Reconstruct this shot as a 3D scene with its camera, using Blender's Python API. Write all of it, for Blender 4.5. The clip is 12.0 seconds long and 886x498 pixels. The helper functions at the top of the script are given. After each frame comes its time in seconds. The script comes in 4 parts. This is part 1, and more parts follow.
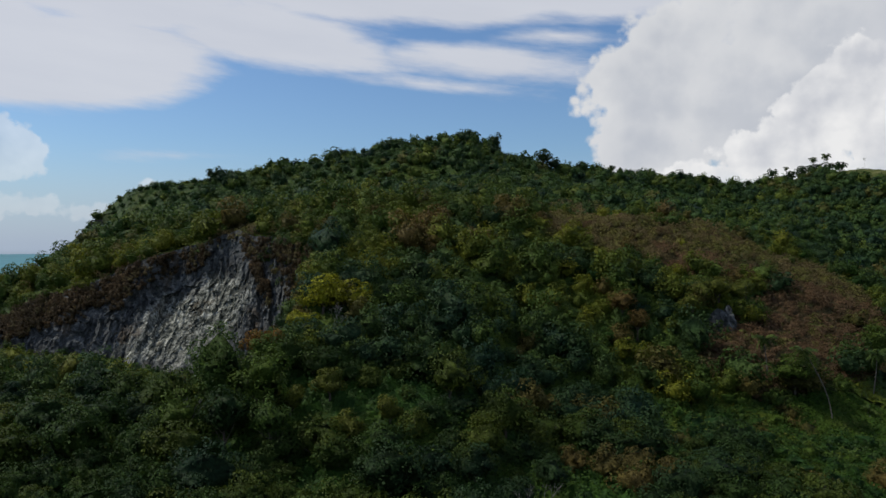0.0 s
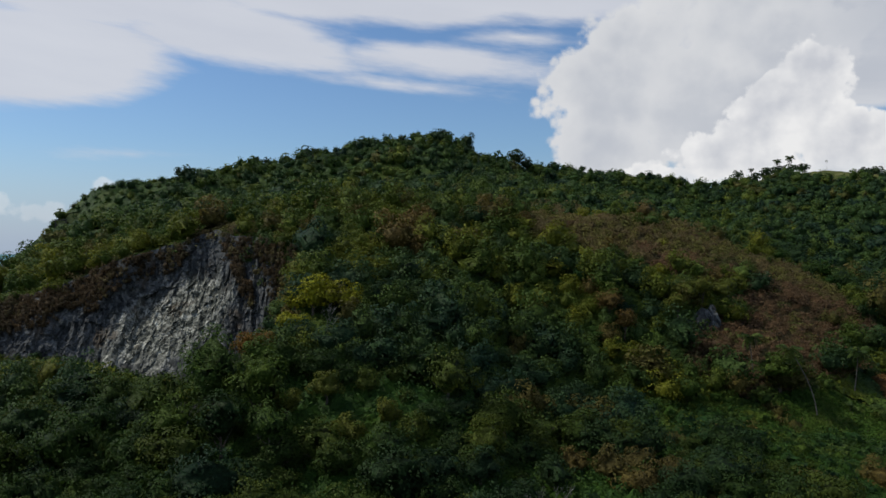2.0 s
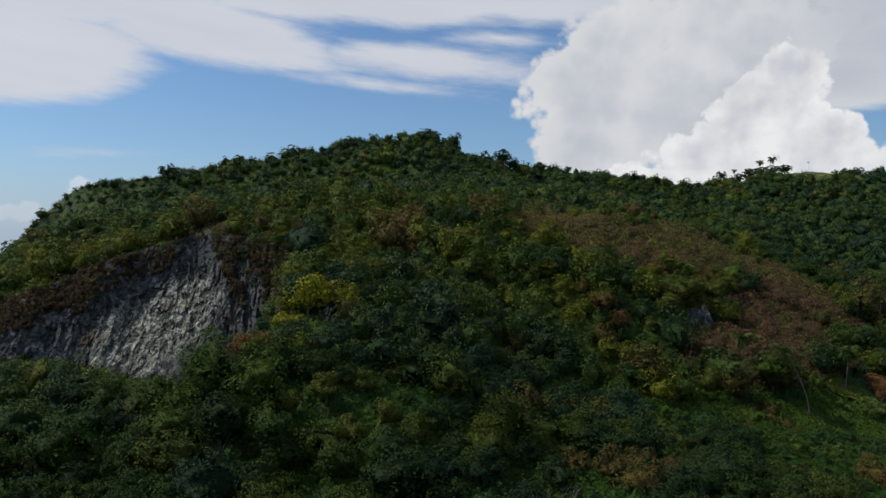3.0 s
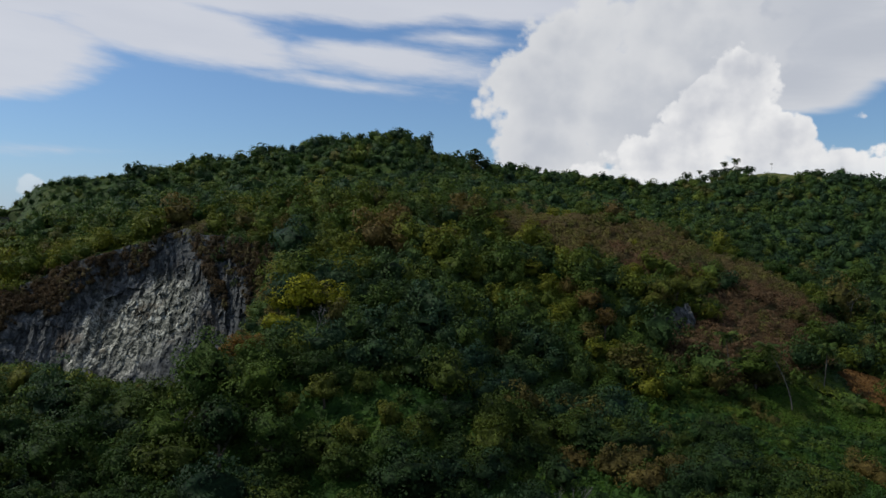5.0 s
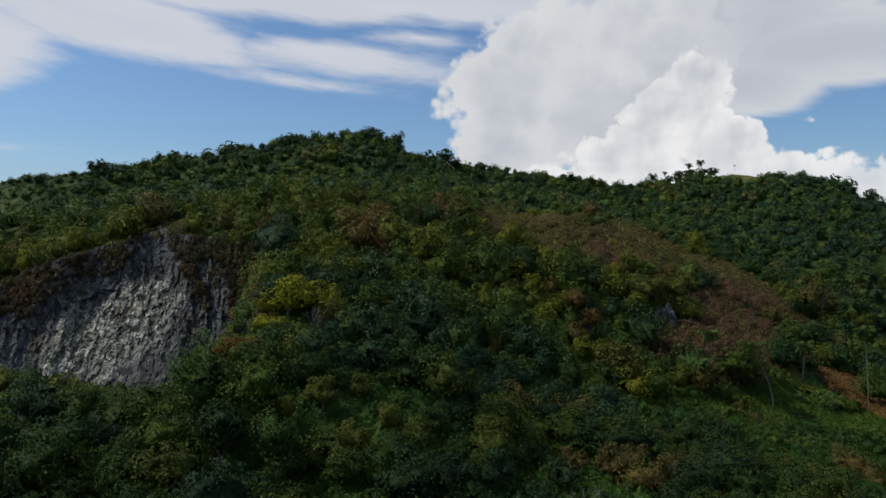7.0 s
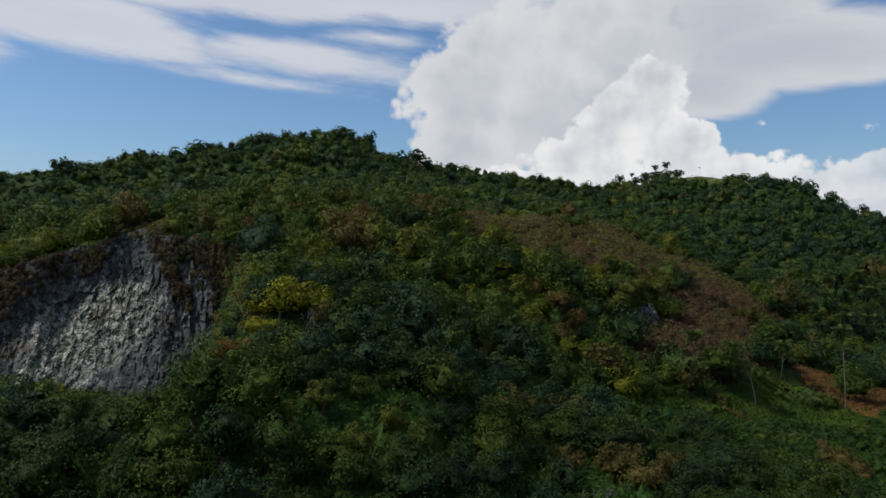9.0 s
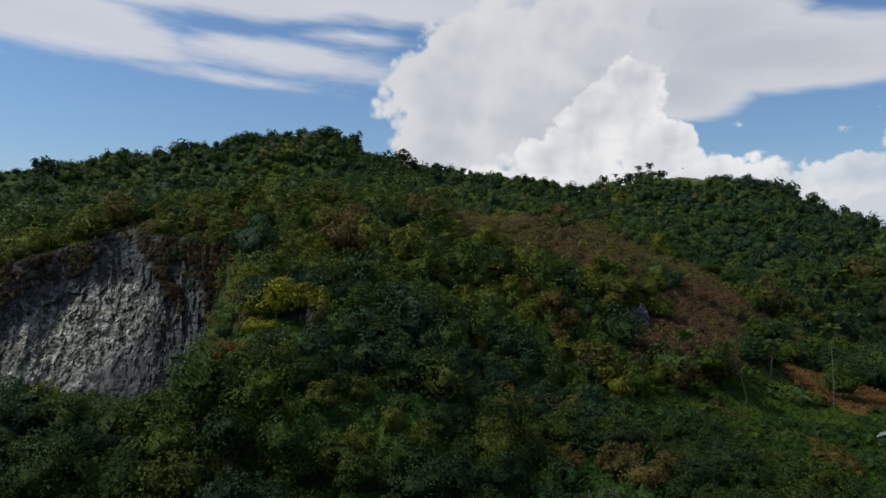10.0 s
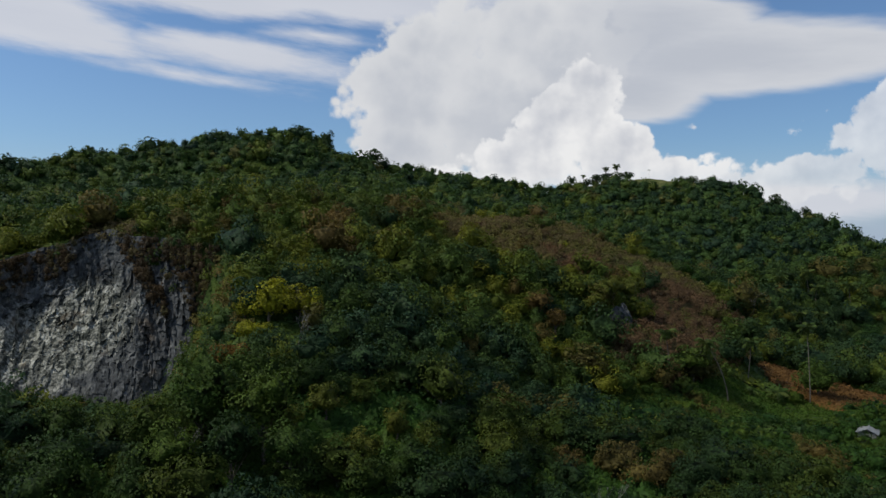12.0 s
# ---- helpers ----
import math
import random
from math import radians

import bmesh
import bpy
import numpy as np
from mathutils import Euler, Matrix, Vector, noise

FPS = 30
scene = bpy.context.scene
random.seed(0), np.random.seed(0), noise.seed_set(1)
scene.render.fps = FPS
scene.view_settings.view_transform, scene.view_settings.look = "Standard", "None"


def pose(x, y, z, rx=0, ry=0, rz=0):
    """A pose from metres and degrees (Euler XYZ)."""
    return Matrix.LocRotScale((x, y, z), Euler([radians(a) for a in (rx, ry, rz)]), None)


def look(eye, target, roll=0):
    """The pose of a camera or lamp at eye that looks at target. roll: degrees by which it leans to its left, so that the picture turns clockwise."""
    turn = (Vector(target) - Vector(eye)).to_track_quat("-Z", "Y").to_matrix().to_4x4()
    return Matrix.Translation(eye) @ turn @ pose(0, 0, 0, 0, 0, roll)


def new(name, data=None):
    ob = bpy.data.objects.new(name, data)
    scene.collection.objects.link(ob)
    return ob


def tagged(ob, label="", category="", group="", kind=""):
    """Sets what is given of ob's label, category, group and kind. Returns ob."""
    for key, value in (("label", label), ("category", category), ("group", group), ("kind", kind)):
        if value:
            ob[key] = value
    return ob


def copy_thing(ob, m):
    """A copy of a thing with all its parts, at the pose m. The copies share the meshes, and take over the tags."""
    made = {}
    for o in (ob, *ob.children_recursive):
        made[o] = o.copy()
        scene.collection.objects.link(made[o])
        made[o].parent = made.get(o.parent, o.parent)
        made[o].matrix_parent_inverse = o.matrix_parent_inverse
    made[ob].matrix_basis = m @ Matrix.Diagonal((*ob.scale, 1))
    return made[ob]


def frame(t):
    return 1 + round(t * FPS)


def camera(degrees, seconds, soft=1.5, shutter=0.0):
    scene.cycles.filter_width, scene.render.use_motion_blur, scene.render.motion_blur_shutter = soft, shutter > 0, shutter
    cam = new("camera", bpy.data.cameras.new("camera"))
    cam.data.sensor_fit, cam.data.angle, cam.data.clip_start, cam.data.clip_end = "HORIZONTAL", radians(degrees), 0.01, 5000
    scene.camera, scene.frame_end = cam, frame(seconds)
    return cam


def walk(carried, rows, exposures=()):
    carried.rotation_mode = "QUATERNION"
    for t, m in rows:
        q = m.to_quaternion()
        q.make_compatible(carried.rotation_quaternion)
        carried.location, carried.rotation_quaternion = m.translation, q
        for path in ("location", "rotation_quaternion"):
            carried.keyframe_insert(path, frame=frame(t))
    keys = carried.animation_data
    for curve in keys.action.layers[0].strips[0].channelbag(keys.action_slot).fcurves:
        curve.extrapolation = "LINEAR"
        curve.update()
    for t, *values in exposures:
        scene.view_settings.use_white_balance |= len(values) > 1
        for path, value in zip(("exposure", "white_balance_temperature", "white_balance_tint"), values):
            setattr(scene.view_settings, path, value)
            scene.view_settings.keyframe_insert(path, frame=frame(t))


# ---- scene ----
cam = camera(62.6, 12.0, soft=1.5)
METRES, EYE, TILT, LEAN, TURN = 45.0, 60.0, -0.4, 0.0, 0.0
ROWS = [
    (0.0, 0.0, 0.0, 0.0, 0.0, 0.0, 0.0),
    (0.5, -0.0394, 0.0123, -0.0003, -0.76, 0.0, -0.01),
    (1.0, -0.0792, 0.0243, -0.0009, -1.5, 0.01, -0.0),
    (1.5, -0.1189, 0.0367, -0.0014, -2.25, 0.01, 0.01),
    (2.0, -0.1582, 0.0492, -0.0013, -3.0, 0.01, 0.03),
    (2.5, -0.198, 0.0613, -0.001, -3.76, 0.02, 0.03),
    (3.0, -0.238, 0.0735, -0.0024, -4.5, 0.03, 0.02),
    (5.0, -0.3964, 0.1212, -0.0035, -7.6, 0.0, 0.02),
    (5.5, -0.4359, 0.134, -0.0034, -8.41, -0.0, 0.02),
    (6.0, -0.4758, 0.147, -0.0031, -9.23, -0.01, 0.02),
    (6.5, -0.5155, 0.1594, -0.0021, -10.01, -0.02, 0.02),
    (7.0, -0.5548, 0.1714, -0.0023, -10.78, -0.01, 0.02),
    (9.0, -0.7151, 0.2218, 0.0021, -13.92, 0.01, 0.04),
    (9.5, -0.7546, 0.234, 0.0032, -14.7, 0.01, 0.03),
    (10.0, -0.7945, 0.2462, 0.0044, -15.47, 0.01, 0.04),
    (10.5, -0.8346, 0.2588, 0.0064, -16.26, 0.01, 0.03),
    (11.0, -0.8749, 0.2717, 0.0083, -17.09, 0.01, 0.04),
    (11.5, -0.9148, 0.284, 0.0096, -17.85, 0.01, 0.04),
    (12.0, -0.9549, 0.2958, 0.0102, -18.62, 0.0, 0.04),
]
walk(cam, [(t, pose(0, 0, EYE, TILT, LEAN, TURN) @ pose(METRES * x, METRES * y, METRES * z, 90 + pitch, roll, yaw)) for t, x, y, z, yaw, pitch, roll in ROWS])

# ---- light: hazy high sun through thin cloud, and a cloudy sky ----
SUN_EL, SUN_AZ = 54.0, -74.0          # degrees; azimuth from +y, clockwise
SUN_POWER, SUN_WIDTH = 3.1, 2.0
scene.view_settings.exposure = 0.0


class Nodes:
    """Short hand for building node trees."""

    def __init__(self, tree):
        self.tree = tree
        tree.nodes.clear()

    def add(self, kind, **inputs):
        n = self.tree.nodes.new(kind)
        for key, value in inputs.items():
            self.put(n, int(key[1:]) if key[0] == "i" and key[1:].isdigit() else key.replace("_", " "), value)
        return n

    def put(self, n, key, value):
        if isinstance(value, bpy.types.NodeSocket):
            self.tree.links.new(value, n.inputs[key])
        else:
            n.inputs[key].default_value = value

    def math(self, op, a, b=0.0, c=0.0, clamp=False):
        n = self.tree.nodes.new("ShaderNodeMath")
        n.operation, n.use_clamp = op, clamp
        for i, v in enumerate((a, b, c)):
            self.put(n, i, v)
        return n.outputs[0]

    def step(self, v, lo, hi, to0=0.0, to1=1.0):
        n = self.tree.nodes.new("ShaderNodeMapRange")
        n.interpolation_type = "SMOOTHSTEP"
        for i, x in enumerate((v, lo, hi, to0, to1)):
            self.put(n, i, x)
        return n.outputs[0]

    def mix(self, f, a, b, blend="MIX"):
        n = self.tree.nodes.new("ShaderNodeMix")
        n.data_type, n.blend_type = "RGBA", blend
        self.put(n, 0, f), self.put(n, 6, a), self.put(n, 7, b)
        return n.outputs[2]

    def noise(self, vector, scale, detail=4.0, rough=0.55, out=0):
        n = self.add("ShaderNodeTexNoise", Vector=vector, Scale=scale, Detail=detail, Roughness=rough)
        return n.outputs[out]

    def ramp(self, v, stops):
        n = self.tree.nodes.new("ShaderNodeValToRGB")
        self.put(n, 0, v)
        e = n.color_ramp.elements
        while len(e) < len(stops):
            e.new(0.5)
        for el, (p, c) in zip(e, stops):
            el.position, el.color = p, (*c, 1)
        return n.outputs[0]


def build_world():
    w = bpy.data.worlds.new("sky")
    scene.world = w
    w.use_nodes = True
    N = Nodes(w.node_tree)
    sky = N.add("ShaderNodeTexSky")
    sky.sky_type, sky.sun_disc = "NISHITA", False
    sky.sun_elevation, sky.sun_rotation = radians(SUN_EL), radians(SUN_AZ)
    sky.air_density, sky.dust_density, sky.ozone_density = 1.0, 0.8, 1.5
    way = N.add("ShaderNodeTexCoord").outputs["Generated"]
    sep = N.add("ShaderNodeSeparateXYZ", Vector=way)
    x, y, z = sep.outputs
    az = N.math("MULTIPLY", N.math("ARCTAN2", x, y), 57.2958)
    el = N.math("MULTIPLY", N.math("ARCSINE", z), 57.2958)

    def shift(v, scale, amount, detail=3.0):
        n = N.noise(v, scale, detail, 0.6, 1)
        s = N.add("ShaderNodeSeparateXYZ", Vector=n)
        return [N.math("MULTIPLY", N.math("SUBTRACT", o, 0.5), amount) for o in s.outputs[:2]]

    def blobs(a, e, spots):
        """Degrees inside the nearest of a set of ellipses (az, el, half width, half height, slope)."""
        best = None
        for ca, ce, ra, re, slope in spots:
            da = N.math("SUBTRACT", a, ca)
            u = N.math("MULTIPLY", da, 1 / ra)
            v = N.math("MULTIPLY", N.math("SUBTRACT", N.math("SUBTRACT", e, ce), N.math("MULTIPLY", da, slope)), 1 / re)
            r = N.math("SQRT", N.math("ADD", N.math("MULTIPLY", u, u), N.math("MULTIPLY", v, v)))
            f = N.math("MULTIPLY", N.math("SUBTRACT", 1.0, r), min(ra, re))
            best = f if best is None else N.math("MAXIMUM", best, f)
        return best

    # thin high sheets, drawn out sideways
    flat = N.add("ShaderNodeCombineXYZ", X=N.math("MULTIPLY", az, 0.04), Y=N.math("MULTIPLY", N.math("ADD", el, N.math("MULTIPLY", az, 0.1)), 0.2), Z=0.0).outputs[0]
    d1, d2 = shift(flat, 1.2, 3.0)
    a1, e1 = N.math("ADD", az, d1), N.math("ADD", el, N.math("MULTIPLY", d2, 0.4))
    veil = blobs(a1, e1, [(-27.5, 12.6, 11.5, 3.6, 0.07), (-38, 14, 12, 5.0, 0.0), (-25, 18.0, 12, 3.2, -0.05), (-13, 15.6, 10.5, 2.4, -0.10), (3.5, 13.9, 11.5, 1.3, -0.10), (-2.0, 12.6, 8.5, 0.55, -0.10),
                          (-4, 19.4, 20, 3.3, -0.03), (14, 18.6, 12, 2.2, 0.0), (38, 22, 20, 2.6, 0.0), (8.5, 15.6, 4.0, 0.7, -0.1), (-20.5, 6.4, 2.2, 0.25, 0.0), (44, 3.0, 12, 1.8, 0.0)])
    wisp = N.math("SUBTRACT", N.noise(flat, 2.6, 6.0, 0.62), 0.5)
    veil = N.math("ADD", veil, N.math("MULTIPLY", wisp, 2.2))
    wide = N.step(N.noise(way, 3.0, 6.0, 0.6), 0.42, 0.68)
    outside = N.math("MAXIMUM", N.step(el, 22.0, 34.0), N.step(N.math("ABSOLUTE", N.math("SUBTRACT", az, 10.0)), 52.0, 65.0))
    thin = N.math("MAXIMUM", N.math("MULTIPLY", N.step(veil, -0.3, 0.95), 0.92), N.math("MULTIPLY", wide, outside))

    # heaped clouds: a broad bank behind, a bright tower and smaller heaps before it
    def bumps(scale, seed, off=0.0):
        v = N.add("ShaderNodeVectorMath", i0=way, i1=(seed - off, 0.3 * seed, off)).outputs[0]
        n = N.add("ShaderNodeTexVoronoi", Vector=v, Scale=scale)
        n.inputs["Detail"].default_value = 2.0
        n.inputs["Roughness"].default_value = 0.55
        return N.math("SUBTRACT", 0.45, n.outputs["Distance"])

    def billow(scale, off, gain):
        """Sunny and shaded sides of the heaps: the rise towards the sun's side."""
        here = N.math("ADD", N.math("MULTIPLY", bumps(scale, 0.0), 0.6), N.noise(way, scale * 0.8, 5.0, 0.6))
        v = N.add("ShaderNodeVectorMath", i0=way, i1=(-off, 0.0, off)).outputs[0]
        there = N.math("ADD", N.math("MULTIPLY", bumps(scale, 0.0, off), 0.6), N.noise(v, scale * 0.8, 5.0, 0.6))
        return N.math("MULTIPLY", N.math("SUBTRACT", here, there), gain)

    p1, p2 = shift(way, 16.0, 2.1, 5.0)
    a2, e2 = N.math("ADD", az, p1), N.math("ADD", el, p2)
    rough = N.math("ADD", N.math("MULTIPLY", bumps(22.0, 0.0), 1.15), N.math("MULTIPLY", N.math("SUBTRACT", N.noise(way, 40.0, 6.0, 0.65), 0.5), 1.2))
    lumps = N.math("ADD", N.math("MULTIPLY", bumps(11.0, 0.4), 1.5), 0.55)
    bank = N.math("ADD", N.math("ADD", rough, lumps), blobs(a2, e2, [(16.0, 11.5, 6.2, 5.2, 0.0), (17.5, 15.0, 5.4, 3.6, 0.0), (16, 7.5, 5.2, 4.0, 0.0), (24, 9.5, 9, 6.0, 0.0), (27.5, 14.6, 8, 4.6, 0.0), (28, 17.0, 12, 3.0, 0.0)]))
    front = N.math("ADD", rough, blobs(a2, e2, [(29.9, 12.0, 2.9, 3.2, 0.0), (28.3, 9.2, 5.2, 3.8, 0.15), (25, 6.6, 5.8, 3.4, 0.0), (32.2, 6.9, 4.2, 3.2, -0.15), (37.6, 4.8, 4.8, 2.4, -0.05), (20, 4.6, 6, 2.2, 0.0),
                                               (44.0, 4.6, 7.4, 2.3, 0.0), (51.2, 8.0, 4.2, 4.6, 0.0), (57, 8, 6, 5, 0.0), (44.4, 7.9, 1.8, 0.9, 0.3), (46.3, 9.2, 1.1, 1.2, 0.3), (47.4, 7.4, 1.8, 1.5, 0.0), (37.6, 8.8, 0.55, 0.35, 0.0), (39.4, 8.4, 0.45, 0.25, 0.0),
                                               (-32, 6.2, 4.4, 3.0, 0.0), (-31, 2.6, 5.0, 1.5, 0.0), (-26, 2.4, 3.4, 1.3, 0.0), (-21.5, 3.6, 2.2, 1.2, 0.0), (12.4, 4.6, 2.2, 1.0, 0.0), (32, 4.2, 6.5, 2.6, 0.0)]))
    # the flat anvil drawn out beside the heaps
    s1, s2 = shift(flat, 2.2, 2.4)
    sheet = blobs(N.math("ADD", az, s1), N.math("ADD", el, N.math("MULTIPLY", s2, 0.55)), [(38.0, 13.5, 16.0, 2.9, -0.05), (31, 15.5, 12, 3.6, -0.02), (32.5, 11.8, 6.5, 2.8, -0.08)])
    in_sheet = N.step(N.math("ADD", sheet, N.math("MULTIPLY", wisp, 0.9)), -0.25, 0.6)
    in_bank, in_front = N.math("MULTIPLY", N.step(bank, -0.1, 0.6), N.step(az, 36.0, 27.0)), N.step(front, -0.1, 0.3)
    body = N.noise(N.add("ShaderNodeVectorMath", i0=way, i1=(0.02, 0.0, -0.02)).outputs[0], 10.0, 5.0, 0.55)
    broad = billow(10.0, 0.022, 1.3)
    lit = N.math("ADD", broad, billow(30.0, 0.007, 0.5))
    deep_bank = N.math("MULTIPLY", N.step(bank, 0.2, 3.4), N.step(body, 0.25, 0.62))
    bank_lit = N.math("SUBTRACT", N.math("ADD", 0.80, N.math("MULTIPLY", broad, 0.32)), N.math("MULTIPLY", deep_bank, 0.65), clamp=True)
    bank_colour = N.mix(bank_lit, (0.49, 0.52, 0.58, 1), (0.70, 0.71, 0.73, 1))
    front_lit = N.math("SUBTRACT", N.math("ADD", 0.80, lit), N.math("MULTIPLY", N.step(front, 0.1, 2.2), 0.42), clamp=True)
    front_colour = N.mix(front_lit, (0.56, 0.58, 0.63, 1), (0.83, 0.83, 0.835, 1))
    sheet_colour = N.mix(N.step(N.math("ADD", sheet, N.math("MULTIPLY", wisp, 3.0)), -0.2, 2.6), (0.64, 0.655, 0.69, 1), (0.51, 0.535, 0.59, 1))
    veil_colour = N.mix(N.noise(flat, 1.6, 4.0), (0.56, 0.585, 0.655, 1), (0.69, 0.705, 0.75, 1))
    blue = N.mix(1.0, sky.outputs[0], (0.070, 0.088, 0.107, 1), "MULTIPLY")
    haze = N.step(el, 8.0, -0.5)
    blue = N.mix(N.math("MULTIPLY", haze, 0.72), blue, (0.39, 0.475, 0.64, 1))
    colour = N.mix(thin, blue, veil_colour)
    colour = N.mix(N.math("MULTIPLY", in_sheet, 0.95), colour, sheet_colour)
    colour = N.mix(in_bank, colour, bank_colour)
    low = N.math("MULTIPLY", N.step(el, 6.5, 2.0, 1.0, 0.6), N.math("MULTIPLY", N.step(az, -24.0, -12.0, 0.45, 1.0), N.step(az, 38.0, 47.0, 1.0, 0.72)))
    colour = N.mix(N.math("MULTIPLY", in_front, low), colour, front_colour)
    colour = N.mix(N.step(el, -0.2, -2.0), colour, (0.10, 0.16, 0.22, 1))
    bg = N.add("ShaderNodeBackground", Color=colour, Strength=1.0)
    N.add("ShaderNodeOutputWorld", Surface=bg.outputs[0])
    w.cycles.sampling_method, w.cycles.sample_map_resolution = "MANUAL", 512


build_world()
sun = new("sun", bpy.data.lights.new("sun", "SUN"))
sun.data.energy, sun.data.angle, sun.data.color = SUN_POWER, radians(SUN_WIDTH), (1.0, 0.95, 0.86)
sun.matrix_world = look((0, 0, 300), (-math.sin(radians(SUN_AZ)) * math.cos(radians(SUN_EL)), -math.cos(radians(SUN_AZ)) * math.cos(radians(SUN_EL)), 300 - math.sin(radians(SUN_EL))))


# ---- materials ----
def material(name):
    m = bpy.data.materials.new(name)
    m.use_nodes = True
    return m, Nodes(m.node_tree)


def finish(N, shader):
    N.add("ShaderNodeOutputMaterial", Surface=shader)


def foliage(name, dark, mid, light, source="tint", through_light=0.25):
    """Leaves: hue by tree, brightness by leaf, and drifts of colour over the slope."""
    m, N = material(name)
    if source == "tint":
        a = N.add("ShaderNodeAttribute")
        a.attribute_name = "tint"
        tint = a.outputs["Fac"]
    else:
        tint = N.add("ShaderNodeObjectInfo").outputs["Random"]
    place = N.add("ShaderNodeNewGeometry")
    drift = N.noise(place.outputs["Position"], 0.035, 3.0)
    tint = N.math("ADD", N.math("MULTIPLY", tint, 0.75), N.math("MULTIPLY", N.math("SUBTRACT", drift, 0.37), 0.9), clamp=True)
    base = N.ramp(tint, [(0.0, dark), (0.5, mid), (1.0, light)])
    fine = N.noise(place.outputs["Position"], 1.7, 3.0, 0.65)
    clump = N.noise(place.outputs["Position"], 0.45, 2.0, 0.5)
    leaf = N.math("MULTIPLY", N.step(place.outputs["Random Per Island"], 0.0, 1.0, 0.88, 1.12), N.math("MULTIPLY", N.step(fine, 0.34, 0.68, 0.70, 1.30), N.step(clump, 0.35, 0.65, 0.84, 1.16)))
    colour = N.mix(1.0, base, N.add("ShaderNodeCombineXYZ", X=leaf, Y=leaf, Z=leaf).outputs[0], "MULTIPLY")
    bump = N.add("ShaderNodeBump", Strength=0.7, Distance=0.35, Height=fine)
    p = N.add("ShaderNodeBsdfPrincipled", Base_Color=colour, Roughness=0.6, Normal=bump.outputs[0])
    p.inputs["Specular IOR Level"].default_value = 0.09
    t = N.add("ShaderNodeBsdfTranslucent", Color=colour)
    mixed = N.add("ShaderNodeMixShader", Fac=through_light)
    N.put(mixed, 1, p.outputs[0]), N.put(mixed, 2, t.outputs[0])
    finish(N, mixed.outputs[0])
    return m


def rough_stone(name, pale_oval=None):
    """Weathered grey rock, with a paler oval patch where its centre and half sizes are given."""
    m, N = material(name)
    pos = N.add("ShaderNodeNewGeometry").outputs["Position"]
    tall = N.add("ShaderNodeMapping", Vector=pos)
    tall.inputs["Scale"].default_value = (1.0, 1.0, 0.42)
    streak = N.noise(tall.outputs[0], 0.6, 6.0, 0.65)
    fine = N.noise(pos, 1.4, 6.0, 0.7)
    cells = []
    for size in (0.42, 1.1):
        c = N.add("ShaderNodeTexVoronoi", Vector=N.add("ShaderNodeVectorMath", i0=tall.outputs[0], i1=N.add("ShaderNodeVectorMath", i0=N.noise(pos, 0.8, 3.0, 0.5, 1), i1=(1.0, 1.0, 1.0)).outputs[0]).outputs[0], Scale=size)
        cells.append(N.add("ShaderNodeSeparateXYZ", Vector=c.outputs["Color"]).outputs[0])
    broken = N.math("ADD", N.math("MULTIPLY", cells[0], 0.5), N.math("MULTIPLY", cells[1], 0.5))
    tone = N.math("ADD", N.math("ADD", N.math("MULTIPLY", streak, 0.38), N.math("MULTIPLY", fine, 0.34)), N.math("MULTIPLY", broken, 0.28))
    base = N.ramp(tone, [(0.36, (0.020, 0.022, 0.022)), (0.48, (0.052, 0.056, 0.056)), (0.57, (0.092, 0.097, 0.095)), (0.68, (0.19, 0.19, 0.18))])
    joints = N.add("ShaderNodeTexVoronoi", Vector=N.add("ShaderNodeVectorMath", i0=tall.outputs[0], i1=N.noise(pos, 0.5, 3.0, 0.5, 1)).outputs[0], Scale=0.75)
    joints.feature = "DISTANCE_TO_EDGE"
    crack = N.step(joints.outputs["Distance"], 0.0, 0.11, 0.25, 1.0)
    tone = N.math("ADD", tone, N.math("MULTIPLY", N.math("SUBTRACT", crack, 1.0), 0.16))
    if pale_oval:
        off = N.add("ShaderNodeVectorMath", i0=pos, i1=pale_oval[0])
        off.operation = "SUBTRACT"
        lean = N.add("ShaderNodeSeparateXYZ", Vector=off.outputs[0])
        u = N.math("MULTIPLY", N.math("SUBTRACT", lean.outputs[0], N.math("MULTIPLY", lean.outputs[2], 0.6)), 1 / pale_oval[1][0])
        v = N.math("MULTIPLY", lean.outputs[2], 1 / pale_oval[1][1])
        r = N.math("SQRT", N.math("ADD", N.math("MULTIPLY", u, u), N.math("MULTIPLY", v, v)))
        r = N.math("ADD", r, N.math("MULTIPLY", N.math("SUBTRACT", N.noise(pos, 0.16, 4.0, 0.6), 0.5), 1.5))
        pale = N.ramp(tone, [(0.36, (0.032, 0.036, 0.030)), (0.45, (0.100, 0.104, 0.086)), (0.53, (0.215, 0.216, 0.180)), (0.64, (0.43, 0.43, 0.365))])
        base = N.mix(N.step(r, 1.15, 0.55), base, pale)
    stain = N.step(N.noise(tall.outputs[0], 0.16, 4.0), 0.56, 0.72)
    base = N.mix(N.math("MULTIPLY", stain, 0.45), base, (0.12, 0.082, 0.045, 1))
    bump = N.add("ShaderNodeBump", Strength=0.5, Distance=0.3, Height=N.math("ADD", N.math("MULTIPLY", fine, 0.5), broken))
    p = N.add("ShaderNodeBsdfPrincipled", Base_Color=base, Roughness=0.9, Normal=bump.outputs[0])
    p.inputs["Specular IOR Level"].default_value = 0.1
    finish(N, p.outputs[0])
    return m


